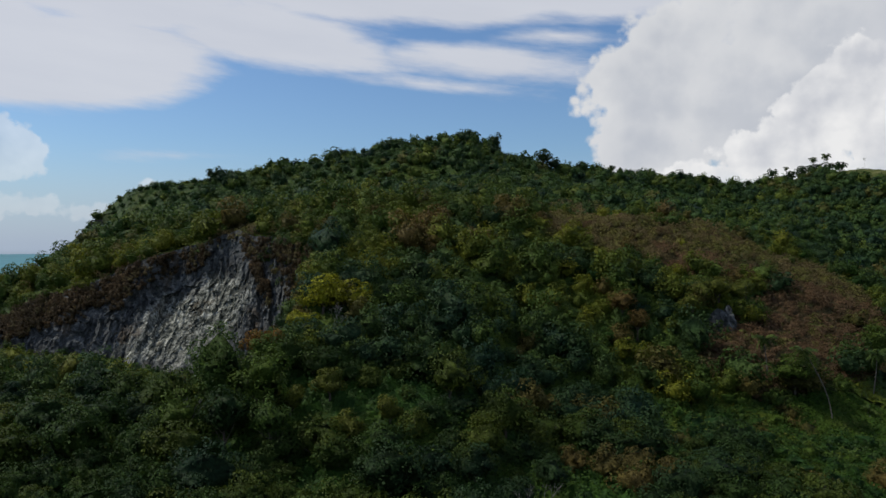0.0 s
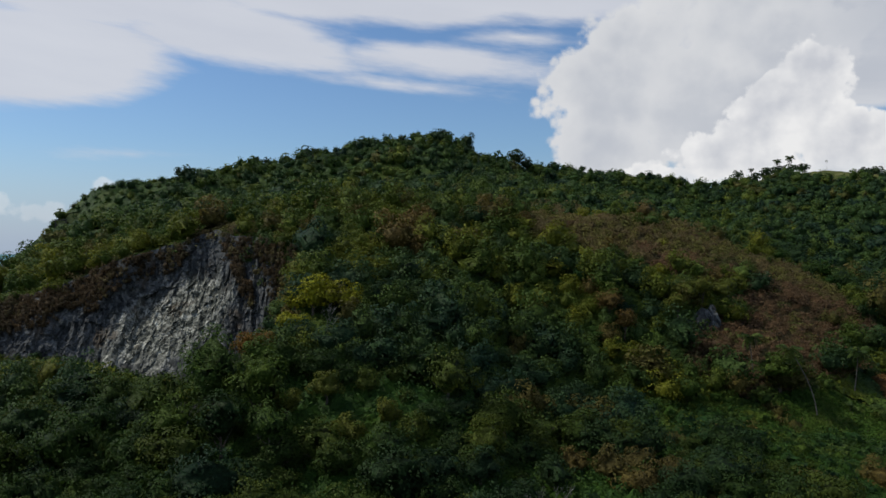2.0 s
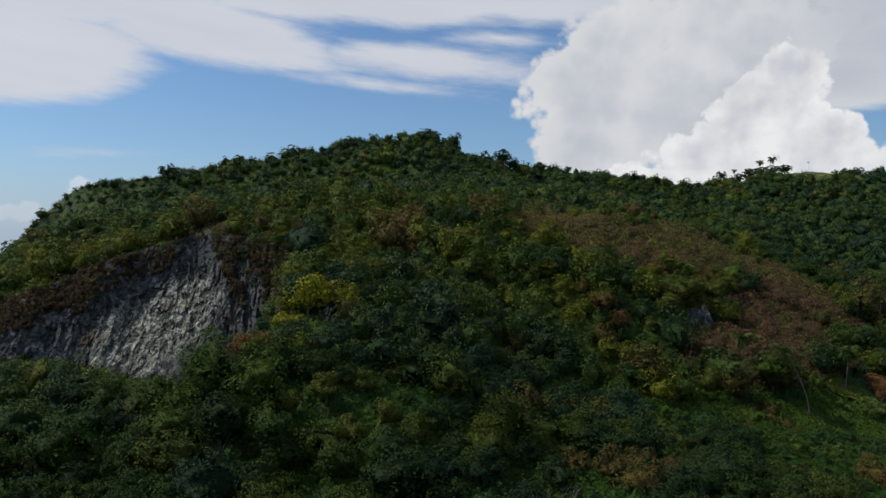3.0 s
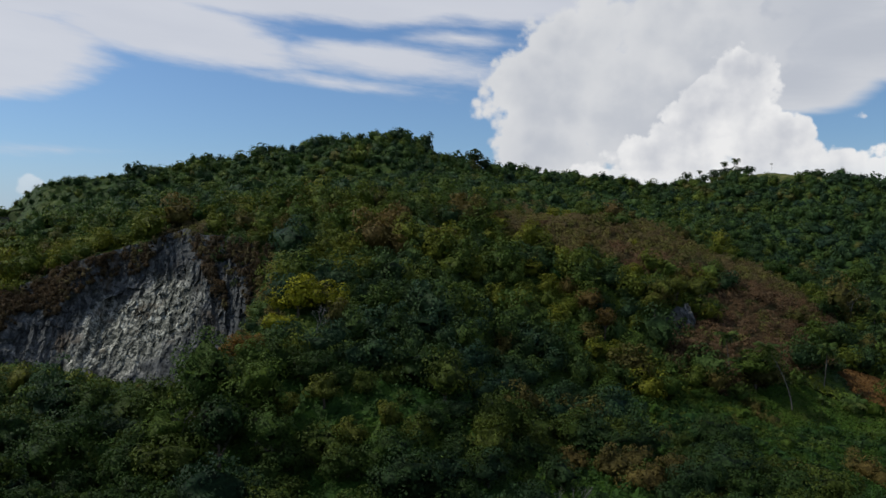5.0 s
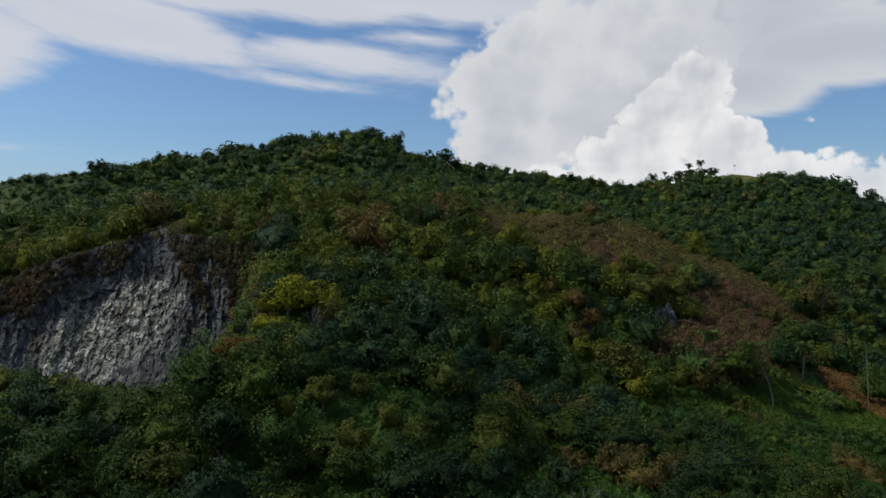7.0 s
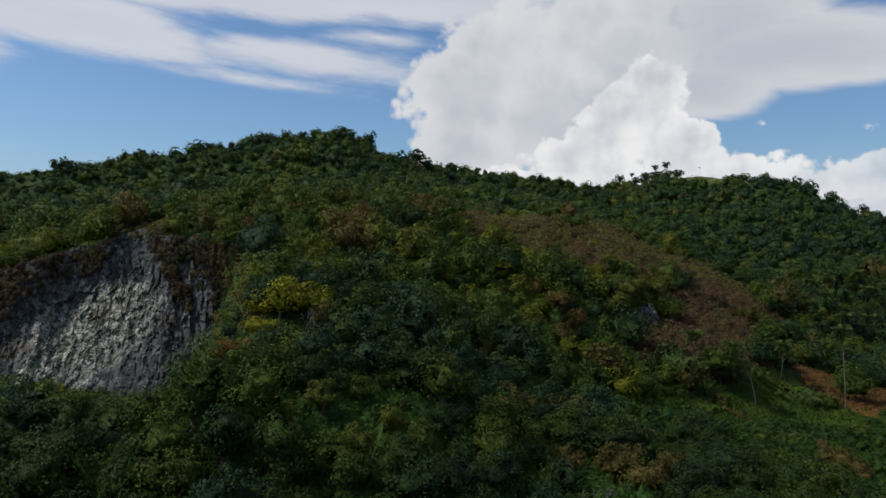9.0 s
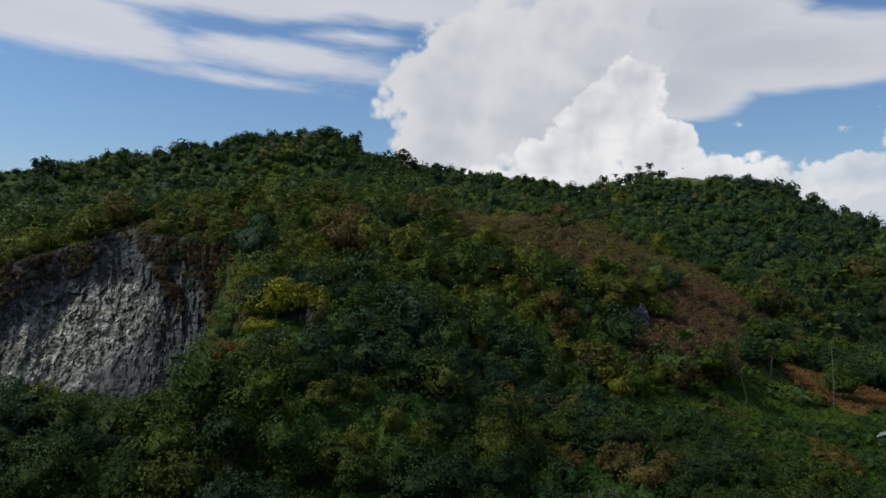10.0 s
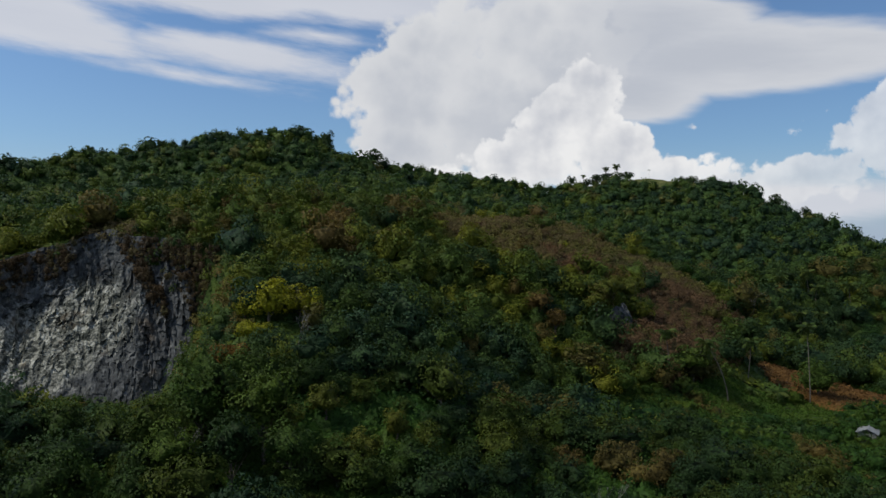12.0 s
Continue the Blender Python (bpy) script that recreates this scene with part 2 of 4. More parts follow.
def earth(name, a, b, c, scale=0.12):
    m, N = material(name)
    pos = N.add("ShaderNodeNewGeometry").outputs["Position"]
    n = N.math("ADD", N.math("MULTIPLY", N.noise(pos, scale, 5.0), 0.6), N.math("MULTIPLY", N.noise(pos, 1.5, 5.0, 0.7), 0.4))
    base = N.ramp(n, [(0.35, a), (0.5, b), (0.65, c)])
    bump = N.add("ShaderNodeBump", Strength=0.8, Distance=0.3, Height=N.noise(pos, 2.5, 5.0, 0.7))
    p = N.add("ShaderNodeBsdfPrincipled", Base_Color=base, Roughness=0.95, Normal=bump.outputs[0])
    p.inputs["Specular IOR Level"].default_value = 0.1
    finish(N, p.outputs[0])
    return m


def bark(name, a, b):
    m, N = material(name)
    co = N.add("ShaderNodeMapping", Vector=N.add("ShaderNodeTexCoord").outputs["Object"])
    co.inputs["Scale"].default_value = (6, 6, 1.2)
    n = N.noise(co.outputs[0], 1.5, 5.0, 0.7)
    bump = N.add("ShaderNodeBump", Strength=0.6, Distance=0.05, Height=n)
    p = N.add("ShaderNodeBsdfPrincipled", Base_Color=N.ramp(n, [(0.35, a), (0.65, b)]), Roughness=0.9, Normal=bump.outputs[0])
    p.inputs["Specular IOR Level"].default_value = 0.1
    finish(N, p.outputs[0])
    return m


def sea_water(name):
    m, N = material(name)
    pos = N.add("ShaderNodeNewGeometry").outputs["Position"]
    bump = N.add("ShaderNodeBump", Strength=0.35, Distance=0.4, Height=N.noise(pos, 0.25, 5.0, 0.6))
    base = N.ramp(N.noise(pos, 0.004, 3.0), [(0.35, (0.035, 0.15, 0.18)), (0.65, (0.055, 0.19, 0.22))])
    p = N.add("ShaderNodeBsdfPrincipled", Base_Color=base, Roughness=0.6, Normal=bump.outputs[0])
    p.inputs["Specular IOR Level"].default_value = 0.2
    finish(N, p.outputs[0])
    return m


# Bluer dark stops put distance haze into the ridge, slope and tree leaves.
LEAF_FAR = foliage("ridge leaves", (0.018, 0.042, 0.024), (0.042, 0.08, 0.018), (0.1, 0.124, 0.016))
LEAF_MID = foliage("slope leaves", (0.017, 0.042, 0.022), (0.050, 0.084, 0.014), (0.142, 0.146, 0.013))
LEAF_NEAR = foliage("tree leaves", (0.012, 0.03, 0.015), (0.028, 0.054, 0.01), (0.064, 0.08, 0.01), "random")
LEAF_LOW = foliage("shrub leaves", (0.014, 0.042, 0.012), (0.03, 0.068, 0.01), (0.06, 0.086, 0.01))
LEAF_DRY = foliage("dry leaves", (0.098, 0.09, 0.04), (0.124, 0.104, 0.047), (0.145, 0.11, 0.052), through_light=0.5)
LEAF_MEADOW = foliage("meadow leaves", (0.026, 0.062, 0.009), (0.04, 0.082, 0.01), (0.066, 0.094, 0.013))
LEAF_RED = foliage("reddish dry leaves", (0.108, 0.076, 0.042), (0.14, 0.09, 0.05), (0.165, 0.102, 0.056), through_light=0.5)
LEAF_HANG = foliage("withered creepers", (0.04, 0.034, 0.019), (0.066, 0.049, 0.027), (0.1, 0.068, 0.036), through_light=0.5)
LEAF_RUST = foliage("rust weeds", (0.085, 0.046, 0.016), (0.125, 0.066, 0.022), (0.16, 0.092, 0.032))
LEAF_OCHRE = foliage("ochre leaves", (0.068, 0.068, 0.017), (0.094, 0.081, 0.020), (0.113, 0.077, 0.022))
LEAF_PALM = foliage("palm leaves", (0.036, 0.066, 0.016), (0.052, 0.084, 0.018), (0.08, 0.098, 0.022), "random")
LEAF_KHAKI = foliage("khaki leaves", (0.061, 0.075, 0.020), (0.090, 0.092, 0.023), (0.117, 0.106, 0.031))
FACE = rough_stone("quarried rock", ((-75, 220, 37), (18, 15)))
STONE = rough_stone("weathered rock")
SOIL = earth("forest floor", (0.014, 0.024, 0.008), (0.028, 0.042, 0.012), (0.050, 0.055, 0.018))
TURF = earth("dry hilltop turf", (0.050, 0.062, 0.018), (0.075, 0.085, 0.024), (0.130, 0.120, 0.045), 0.06)
GRASS = earth("meadow grass", (0.028, 0.056, 0.009), (0.044, 0.078, 0.011), (0.074, 0.082, 0.018), 0.08)
BARE = earth("bare red soil", (0.055, 0.030, 0.009), (0.098, 0.052, 0.015), (0.14, 0.078, 0.026), 0.25)
BARK = bark("bark", (0.05, 0.04, 0.03), (0.14, 0.12, 0.10))
WATER = sea_water("sea water")


# ---- the lie of the land ----
def waves(x, y, length, seed, octaves=3):
    """Smooth uneven ground in -1..1, from crossing waves."""
    r = np.random.RandomState(seed)
    total, amp, norm = 0.0, 1.0, 0.0
    for o in range(octaves):
        for k in range(4):
            a, ph = r.uniform(0, 6.283, 2)
            f = 6.283 / (length * r.uniform(0.75, 1.3)) * 2 ** o
            total = total + amp * np.sin((x * math.cos(a) + y * math.sin(a)) * f + ph)
            norm += amp * 0.6
        amp *= 0.5
    return total / norm


def ridge(x, y, crest, steep, gentle, turn, soft=6.0):
    """Height of a ridge with that crest line: steep to turn metres from it, then gentle."""
    best = np.full(np.shape(x), -1e4)
    far = turn + 135
    for (ax, ay, az_), (bx, by, bz) in zip(crest, crest[1:]):
        dx, dy = bx - ax, by - ay
        u = np.clip(((x - ax) * dx + (y - ay) * dy) / (dx * dx + dy * dy), 0, 1)
        d = np.sqrt((x - ax - u * dx) ** 2 + (y - ay - u * dy) ** 2 + soft * soft) - soft
        drop = np.where(d < turn, d * steep, turn * steep + (d - turn) * gentle) + np.maximum(0, d - far) * 0.5
        best = np.maximum(best, az_ + u * (bz - az_) - drop)
    return best


def spot(x, y, cx, cy, rx, ry, turn=0.0):
    """1 at the middle of an oval patch of the plan, 0 at its rim, negative beyond."""
    a = radians(turn)
    u, v = (x - cx) * math.cos(a) + (y - cy) * math.sin(a), -(x - cx) * math.sin(a) + (y - cy) * math.cos(a)
    return 1 - np.sqrt((u / rx) ** 2 + (v / ry) ** 2)


MAIN = [(-290, 300, -5.3), (-236, 322, 24.7), (-214, 352, 44.2), (-199, 394, 58.2), (-186, 414, 72.2), (-168, 428, 92.7), (-106, 463, 106.7), (-84, 463, 108.7), (-26, 462, 121.7), (14, 460, 124.2), (34, 462, 113.7), (66, 482, 107.7), (100, 508, 109.7), (131, 534, 112.7), (184, 540, 108.7), (230, 546, 97.2)]
EAST = [(230, 546, 97), (258, 534, 106), (285, 490, 110), (295, 440, 102), (304, 372, 75), (312, 318, 51), (330, 280, 35), (360, 230, 13)]
SPUR = [(-210, 262, 30), (-128, 262, 48), (-97, 256, 56), (-64, 243, 65), (-28, 246, 69.5), (17, 266, 70), (40, 258, 69), (64, 257, 67), (104, 294, 66), (134, 260, 44), (165, 246, 18)]
CLIFF_WEST, CLIFF_EAST = -152.0, -36.0


def cliff_line(x):
    """The y of the rock face's middle height: the west faces south, the east swings forward and faces west."""
    y = sum(np.interp(x + d, [-155, -110, -96, -91, -88, -84, -79, -69, -60, -47, -37, -28], [211, 216, 219, 219.5, 223, 226, 227, 224.5, 218, 207, 203, 203]) for d in (-2, 0, 2)) / 3
    return y + 0.8 * np.sin(x / 2.9)


def base_land(x, y):
    low = 15.0 + 0.09 * np.maximum(0, -x - 5) + 2.0 * waves(x, y, 70, 3)
    shore = np.maximum(0, np.maximum(-x - 190, np.maximum(x - 420, np.maximum(y - 760, -y - 260))))
    return low - 0.35 * shore


def land(x, y):
    """Ground height at x, y (arrays)."""
    a = ridge(x, y, MAIN, 0.58, 0.20, 55)
    back = np.maximum(0, y - 480 - 0.25 * np.maximum(x, 0))
    west = np.maximum(0, (x + 180) * -0.865 + (y - 422) * 0.5 - 2)
    a = a - 0.25 * back - 0.75 * west - 0.35 * np.maximum(0, 415 - y) * np.clip((-150 - x) / 40, 0, 1)
    e = ridge(x, y, EAST, 0.42, 0.31, 60, 14) - 0.35 * np.maximum(0, x - 300)
    s = ridge(x, y, SPUR, 0.42, 0.44, 40)
    right = np.clip((x - 6) / 36, 0, 1)
    s = s - right * 0.24 * np.maximum(0, 252 - y) + 5 * np.maximum(0, spot(x, y, -22, 156, 26, 22))
    k = 3.5
    b = base_land(x, y)
    top = np.maximum(np.maximum(a, e), np.maximum(s, b))
    h = top + k * np.log(np.exp((a - top) / k) + np.exp((e - top) / k) + np.exp((s - top) / k) + np.exp((b - top) / k))
    # the quarried face cuts the west end of the spur
    along = np.clip((x - CLIFF_WEST) / 14, 0, 1) * np.clip((CLIFF_EAST - x) / 14, 0, 1)
    cut = np.clip((cliff_line(x) + 13 - y) / 12, 0, 1) * along
    h = h * (1 - cut) + np.minimum(h, b + 3) * cut
    return h + 1.6 * waves(x, y, 46, 5) + 0.7 * waves(x, y, 15, 6)


def grid_mesh(name, xs, ys, zs, faceted=False):
    """A height field as one mesh; xs, ys, zs are 2D arrays."""
    n, m = xs.shape
    v = np.stack([xs, ys, zs], -1).reshape(-1, 3)
    i = np.arange(n * m).reshape(n, m)
    f = np.stack([i[:-1, :-1], i[1:, :-1], i[1:, 1:], i[:-1, 1:]], -1).reshape(-1, 4)
    me = fast_mesh(name, v, f)
    if faceted:
        me.polygons.foreach_set("use_smooth", np.zeros(len(f), bool))
    return me


def fast_mesh(name, v, f, tint=None, normals=None):
    me = bpy.data.meshes.new(name)
    k = f.shape[1]
    me.vertices.add(len(v))
    me.vertices.foreach_set("co", np.asarray(v, np.float32).ravel())
    me.loops.add(len(f) * k)
    me.loops.foreach_set("vertex_index", np.asarray(f, np.int32).ravel())
    me.polygons.add(len(f))
    me.polygons.foreach_set("loop_start", np.arange(len(f), dtype=np.int32) * k)
    me.update(calc_edges=True)
    if normals is not None:
        me.polygons.foreach_set("use_smooth", np.ones(len(f), bool))
        me.attributes.new("custom_normal", "FLOAT_VECTOR", "POINT").data.foreach_set("vector", np.asarray(normals, np.float32).ravel())
    elif tint is not None:
        me.polygons.foreach_set("use_smooth", np.zeros(len(f), bool))
    if tint is not None:
        me.attributes.new("tint", "FLOAT", "POINT").data.foreach_set("value", np.asarray(tint, np.float32))
    return me


def part(name, mesh, mat, parent=None, label=""):
    """Links a mesh (or bmesh) as one object under a thing."""
    if isinstance(mesh, bmesh.types.BMesh):
        me = bpy.data.meshes.new(name)
        mesh.to_mesh(me)
        mesh.free()
        mesh = me
    if mat and not mesh.materials:
        mesh.materials.append(mat)
    ob = new(name, mesh)
    if parent:
        ob.parent = parent
    return tagged(ob, label)


gx, gy = np.meshgrid(np.arange(-520, 620, 6.5), np.arange(-460, 960, 6.5), indexing="ij")
ground_mesh = grid_mesh("ground", gx, gy, land(gx, gy))
ground_mesh.polygons.foreach_set("use_smooth", np.ones(len(ground_mesh.polygons), bool))
tagged(part("ground", ground_mesh, SOIL), "forest floor of dark soil and leaf litter on hilly land", "ground", kind="structure")
bm = bmesh.new()
bmesh.ops.create_circle(bm, cap_ends=True, radius=4950, segments=128)
tagged(part("water", bm, WATER), "blue-green calm sea behind the hill", "sea", kind="structure")


# ---- foliage shapes ----
def sphere_arrays(level):
    b = bmesh.new()
    bmesh.ops.create_icosphere(b, subdivisions=level, radius=1.0)
    v, f = np.array([v.co[:] for v in b.verts]), np.array([[v.index for v in f.verts] for f in b.faces])
    b.free()
    return v, f


BALLS = {1: sphere_arrays(1), 2: sphere_arrays(2)}


def unit(v):
    return v / np.maximum(np.linalg.norm(v, axis=-1, keepdims=True), 1e-6)


def crown_shape(seed, lobes, leaves, leaf, flat=0.8, spread=0.62, hang=0.0, core=0.9, ball=2, upright=0.3):
    """A crown of radius about 1 about the origin: leafy lobes on a dome round a lumpy inner mass.
    Leaves and mass share the rounded shading of their lobe. Returns vertices, triangles and normals."""
    r = np.random.RandomState(seed)
    d = unit(r.normal(size=(lobes, 3)) + (0, 0, 0.35))
    d[:, 2] = np.abs(d[:, 2]) * np.where(r.rand(lobes) < 0.75, 1, -0.45)
    c = d * spread * r.uniform(0.75, 1.15, (lobes, 1)) * (1, 1, flat)
    c[0] = 0
    rad = r.uniform(0.20, 0.40, lobes)
    rad[0] = 0.55
    bv, bf = BALLS[ball]
    dots = bv @ c.T
    off = np.maximum(0, rad[None] ** 2 - ((c ** 2).sum(1)[None] - dots ** 2))
    reach = np.where(off > 0, dots + np.sqrt(off), 0)
    top = np.argmax(reach, 1)
    v0 = bv * (np.maximum(reach.max(1), 0.45) * core * r.uniform(0.88, 1.06, len(bv)))[:, None] * (1, 1, flat)
    n0 = unit(unit(v0 - c[top]) + 0.5 * bv + (0, 0, upright * 0.5))
    w = rad ** 2
    pick = r.choice(lobes, leaves * 3, p=w / w.sum())
    way = unit(r.normal(size=(leaves * 3, 3)) + (0, 0, 0.30))
    pos = c[pick] + way * (rad[pick] * r.uniform(0.82, 1.10, leaves * 3))[:, None] * (1, 1, flat)
    dist = np.linalg.norm((pos[:, None, :] - c[None]) / (1, 1, flat), axis=2) / rad[None]
    keep = np.where((dist.min(1) > 0.78) & (pos[:, 2] > -0.42 * flat))[0][:leaves]
    pos, way = pos[keep], way[keep]
    k = len(pos)
    nor = unit(way + (0, 0, 0.25) + r.normal(size=(k, 3)) * 0.35)
    tan = unit(np.cross(nor, r.normal(size=(k, 3))))
    if hang:
        tan = unit(tan + (0, 0, -hang))
    bit = unit(np.cross(tan, nor))
    s = leaf * r.uniform(0.6, 1.5, (k, 1))
    q = np.stack([pos - tan * s * 0.5, pos + bit * s * 0.45 + tan * s * 0.2, pos - bit * s * 0.4 + tan * s * 0.45], 1)
    round_off = unit(way + 0.4 * unit(pos) + (0, 0, upright) + r.normal(size=(k, 3)) * 0.22)
    return np.concatenate([v0, q.reshape(-1, 3)]), np.concatenate([bf, np.arange(k * 3).reshape(-1, 3) + len(bv)]), np.concatenate([n0, np.repeat(round_off, 3, 0)])


def thicket(name, shapes, x, y, radius, height, lift, mat, label, category, seed, ground=None, squash=(0.8, 1.15)):
    """Many crowns joined into one mesh: stuff."""
    r = np.random.RandomState(seed)
    z = land(x, y) if ground is None else ground
    which = r.randint(0, len(shapes), len(x))
    V, F, T, R, n = [], [], [], [], 0
    for k, (sv, sf, sn) in enumerate(shapes):
        i = np.where(which == k)[0]
        if not len(i):
            continue
        a = r.uniform(0, 6.283, len(i))
        ca, sa = np.cos(a)[:, None], np.sin(a)[:, None]
        sx, sy = (radius[i] * r.uniform(*squash, len(i)))[:, None], (radius[i] * r.uniform(*squash, len(i)))[:, None]
        px, py = sv[None, :, 0] * sx, sv[None, :, 1] * sy
        v = np.stack([px * ca - py * sa + x[i][:, None], px * sa + py * ca + y[i][:, None], sv[None, :, 2] * height[i][:, None] + (z[i] + lift[i])[:, None]], -1)
        V.append(v.reshape(-1, 3))
        nx_, ny_ = sn[None, :, 0], sn[None, :, 1]
        R.append(np.stack([nx_ * ca - ny_ * sa, nx_ * sa + ny_ * ca, np.repeat(sn[None, :, 2], len(i), 0)], -1).reshape(-1, 3))
        F.append((sf[None] + (np.arange(len(i)) * len(sv))[:, None, None]).reshape(-1, 3) + n)
        T.append(np.repeat(np.clip(r.beta(1.15, 1.4, len(i)) + leaf_and_shade_tint(x[i], y[i]), 0, 1), len(sv)))
        n += len(i) * len(sv)
    me = fast_mesh(name, np.concatenate(V), np.concatenate(F), np.concatenate(T), np.concatenate(R))
    return tagged(part(name, me, mat), label, category, kind="stuff")


def scatter(x0, x1, y0, y1, gap, seed, keep=None):
    """Jittered places over a stretch of the plan."""
    r = np.random.RandomState(seed)
    x, y = np.meshgrid(np.arange(x0, x1, gap), np.arange(y0, y1, gap * 0.92), indexing="ij")
    x = x + (np.arange(x.shape[1]) % 2)[None] * gap * 0.5
    x, y = (x + r.uniform(-0.38, 0.38, x.shape) * gap).ravel(), (y + r.uniform(-0.38, 0.38, y.shape) * gap).ravel()
    if keep is not None:
        ok = keep(x, y)
        x, y = x[ok], y[ok]
    return x, y


def slope_at(x, y):
    return np.hypot(land(x + 2, y) - land(x - 2, y), land(x, y + 2) - land(x, y - 2)) / 4


def dry(x, y):
    """How dry the growth is: positive on the brown patches."""
    n = 0.35 * waves(x, y, 26, 11)
    p = np.maximum.reduce([spot(x, y, 58, 252, 24, 18, -4), spot(x, y, 92, 254, 34, 22, 10), spot(x, y, 127, 243, 18, 20), spot(x, y, 110, 214, 22, 15, 40), spot(x, y, 88, 197, 19, 11, 18), spot(x, y, 56, 300, 14, 24),
                           spot(x, y, -66, 238, 12, 6), spot(x, y, -104, 240, 12, 5), spot(x, y, 12, 263, 14, 6)])
    return p + 0.03 * (x > 30) + n * 0.8 + 0.12 * waves(x, y, 9, 12)


def field(x, y):
    """Open meadow in the valley."""
    return spot(x, y, 104, 170, 20, 14, -25)


def soil_patch(x, y):
    """Bare red soil beside the meadow."""
    return spot(x, y, 135, 178, 14, 26, 12)


def meadow_top(x, y):
    """Mown grass on the top of the east hill."""
    return np.maximum(spot(x, y, 288, 474, 26, 44, 24), spot(x, y, 260, 522, 24, 12, -38))


def on_face(x, y):
    return (x > CLIFF_WEST + 2) & (x < CLIFF_EAST - 7) & (y > face_line(x, 0.0) - 1) & (y < cliff_line(x) + 10)


def sizes(n, lo, hi, seed):
    r = np.random.RandomState(seed)
    return lo + (hi - lo) * r.beta(1.3, 2.4, n)


# ---- the rock face ----
def blocks(u, v, w, h, seed):
    """Tilted flat facets, one for each cell of a leaning, uneven lattice of upright pieces."""
    r = np.random.RandomState(seed)
    t = r.uniform(-1, 1, (4, 64, 64))
    gu = u / w + 0.3 * np.sin(v / h * 1.7 + seed) + 0.35 * np.sin(u / w * 0.7 + seed)
    iu = np.floor(gu).astype(int)
    gv = v / h + 0.9 * t[3][iu % 64, 7] + 0.55 * t[3][iu % 64, 9] * (gu - iu)
    iv = np.floor(gv).astype(int)
    a, b = iu % 64, iv % 64
    return 0.7 * t[0][a, b] + 1.4 * t[1][a, b] * (gu - iu - 0.5) - 0.7 * (0.3 + 0.7 * t[2][a, b]) * (gv - iv - 0.5)


def face_line(x, v):
    """The y of the rock at v of its height: the west is steep, and the broken part east of it leans back like a scree."""
    east, scree = np.clip((x + 92) / 6, 0, 1), np.clip((x + 93) / 5, 0, 1) * np.clip((-50 - x) / 16, 0, 1)
    steep = -7 - 3 * east + (19 + 4 * east) * v ** (1.25 - 0.45 * east)
    return cliff_line(x) + (1 - scree) * steep + scree * np.interp(v, [0, 0.3, 0.45, 0.65, 1], [-23, -10, -3, 5, 12])


def rock_face():
    u, v = np.meshgrid(np.arange(CLIFF_WEST, CLIFF_EAST + 0.1, 0.32), np.linspace(0, 1, 140), indexing="ij")
    foot = base_land(u, cliff_line(u)) + 1.0
    top = land(u, cliff_line(u) + 15.0) + 0.5
    end = np.clip((u - CLIFF_WEST) / 10, 0, 1) * np.clip((CLIFF_EAST - u) / 10, 0, 1)
    z = foot + (top - foot) * v
    y = face_line(u, v) + 5 * (1 - end)
    out = 1.1 * blocks(u, z, 5.0, 13.0, 1) + 0.9 * blocks(u, z, 2.2, 5.5, 2) + 0.6 * blocks(u, z, 1.2, 2.2, 3) + 0.35 * blocks(u, z, 0.7, 1.1, 4) + 0.9 * waves(u, z * 0.6, 14, 21)
    y = y - out * (0.35 + 0.65 * np.sin(np.clip(v, 0.03, 0.97) * math.pi))
    xx = u + 0.3 * waves(z, u, 5, 22)
    me = grid_mesh("rock_face", xx[::-1], y[::-1], z[::-1], True)
    return tagged(part("rock_face", me, FACE), "steep quarried cliff of broken pale and grey rock", "cliff", kind="structure")


rock_face()


def ground_patch(name, cx, cy, rx, ry, turn, mat, label, lift=0.12):
    """An uneven oval of other ground lying on the land."""
    r, t = np.meshgrid(np.linspace(0.0, 1.0, 24), np.linspace(0, 2 * math.pi, 73), indexing="ij")
    rim = 1 + 0.14 * np.sin(3 * t + cx) + 0.08 * np.sin(7 * t + cy)
    u, v, c = r * rim * rx * np.cos(t), r * rim * ry * np.sin(t), radians(turn)
    x, y = cx + u * math.cos(c) - v * math.sin(c), cy + u * math.sin(c) + v * math.cos(c)
    me = grid_mesh(name, x, y, land(x, y) + lift - 1.2 * (r > 0.99))
    return tagged(part(name, me, mat), label, "ground", kind="structure")


ground_patch("meadow", 104, 170, 22, 16, -25, GRASS, "bright green meadow on the valley floor", 0.5)
ground_patch("bare_soil", 135, 178, 15, 27, 12, BARE, "bare reddish-brown soil beside the meadow", 0.8)
ground_patch("hilltop_grass", 279, 490, 28, 66, 24, TURF, "short olive grass on the bare hilltop", 0.6)
# ---- woods ----
FAR = [crown_shape(10 + i, 9, 150, 0.18, flat=0.85, core=0.86, ball=1, spread=0.70) for i in range(8)]
MID = [crown_shape(30 + i, 15, 680, 0.105, flat=0.88, core=0.80, ball=1, spread=0.76) for i in range(9)]
LOW = [crown_shape(50 + i, 11, 360, 0.095, flat=0.8, spread=0.78, core=0.82, ball=1) for i in range(6)]
TWIG = [crown_shape(70 + i, 8, 160, 0.17, flat=0.95, spread=0.74, core=0.5, ball=1, upright=2.6, hang=-1.5) for i in range(4)]
TWIG_SMALL = [crown_shape(80 + i, 4, 80, 0.22, flat=0.9, spread=0.7, core=0.7, ball=1) for i in range(4)]


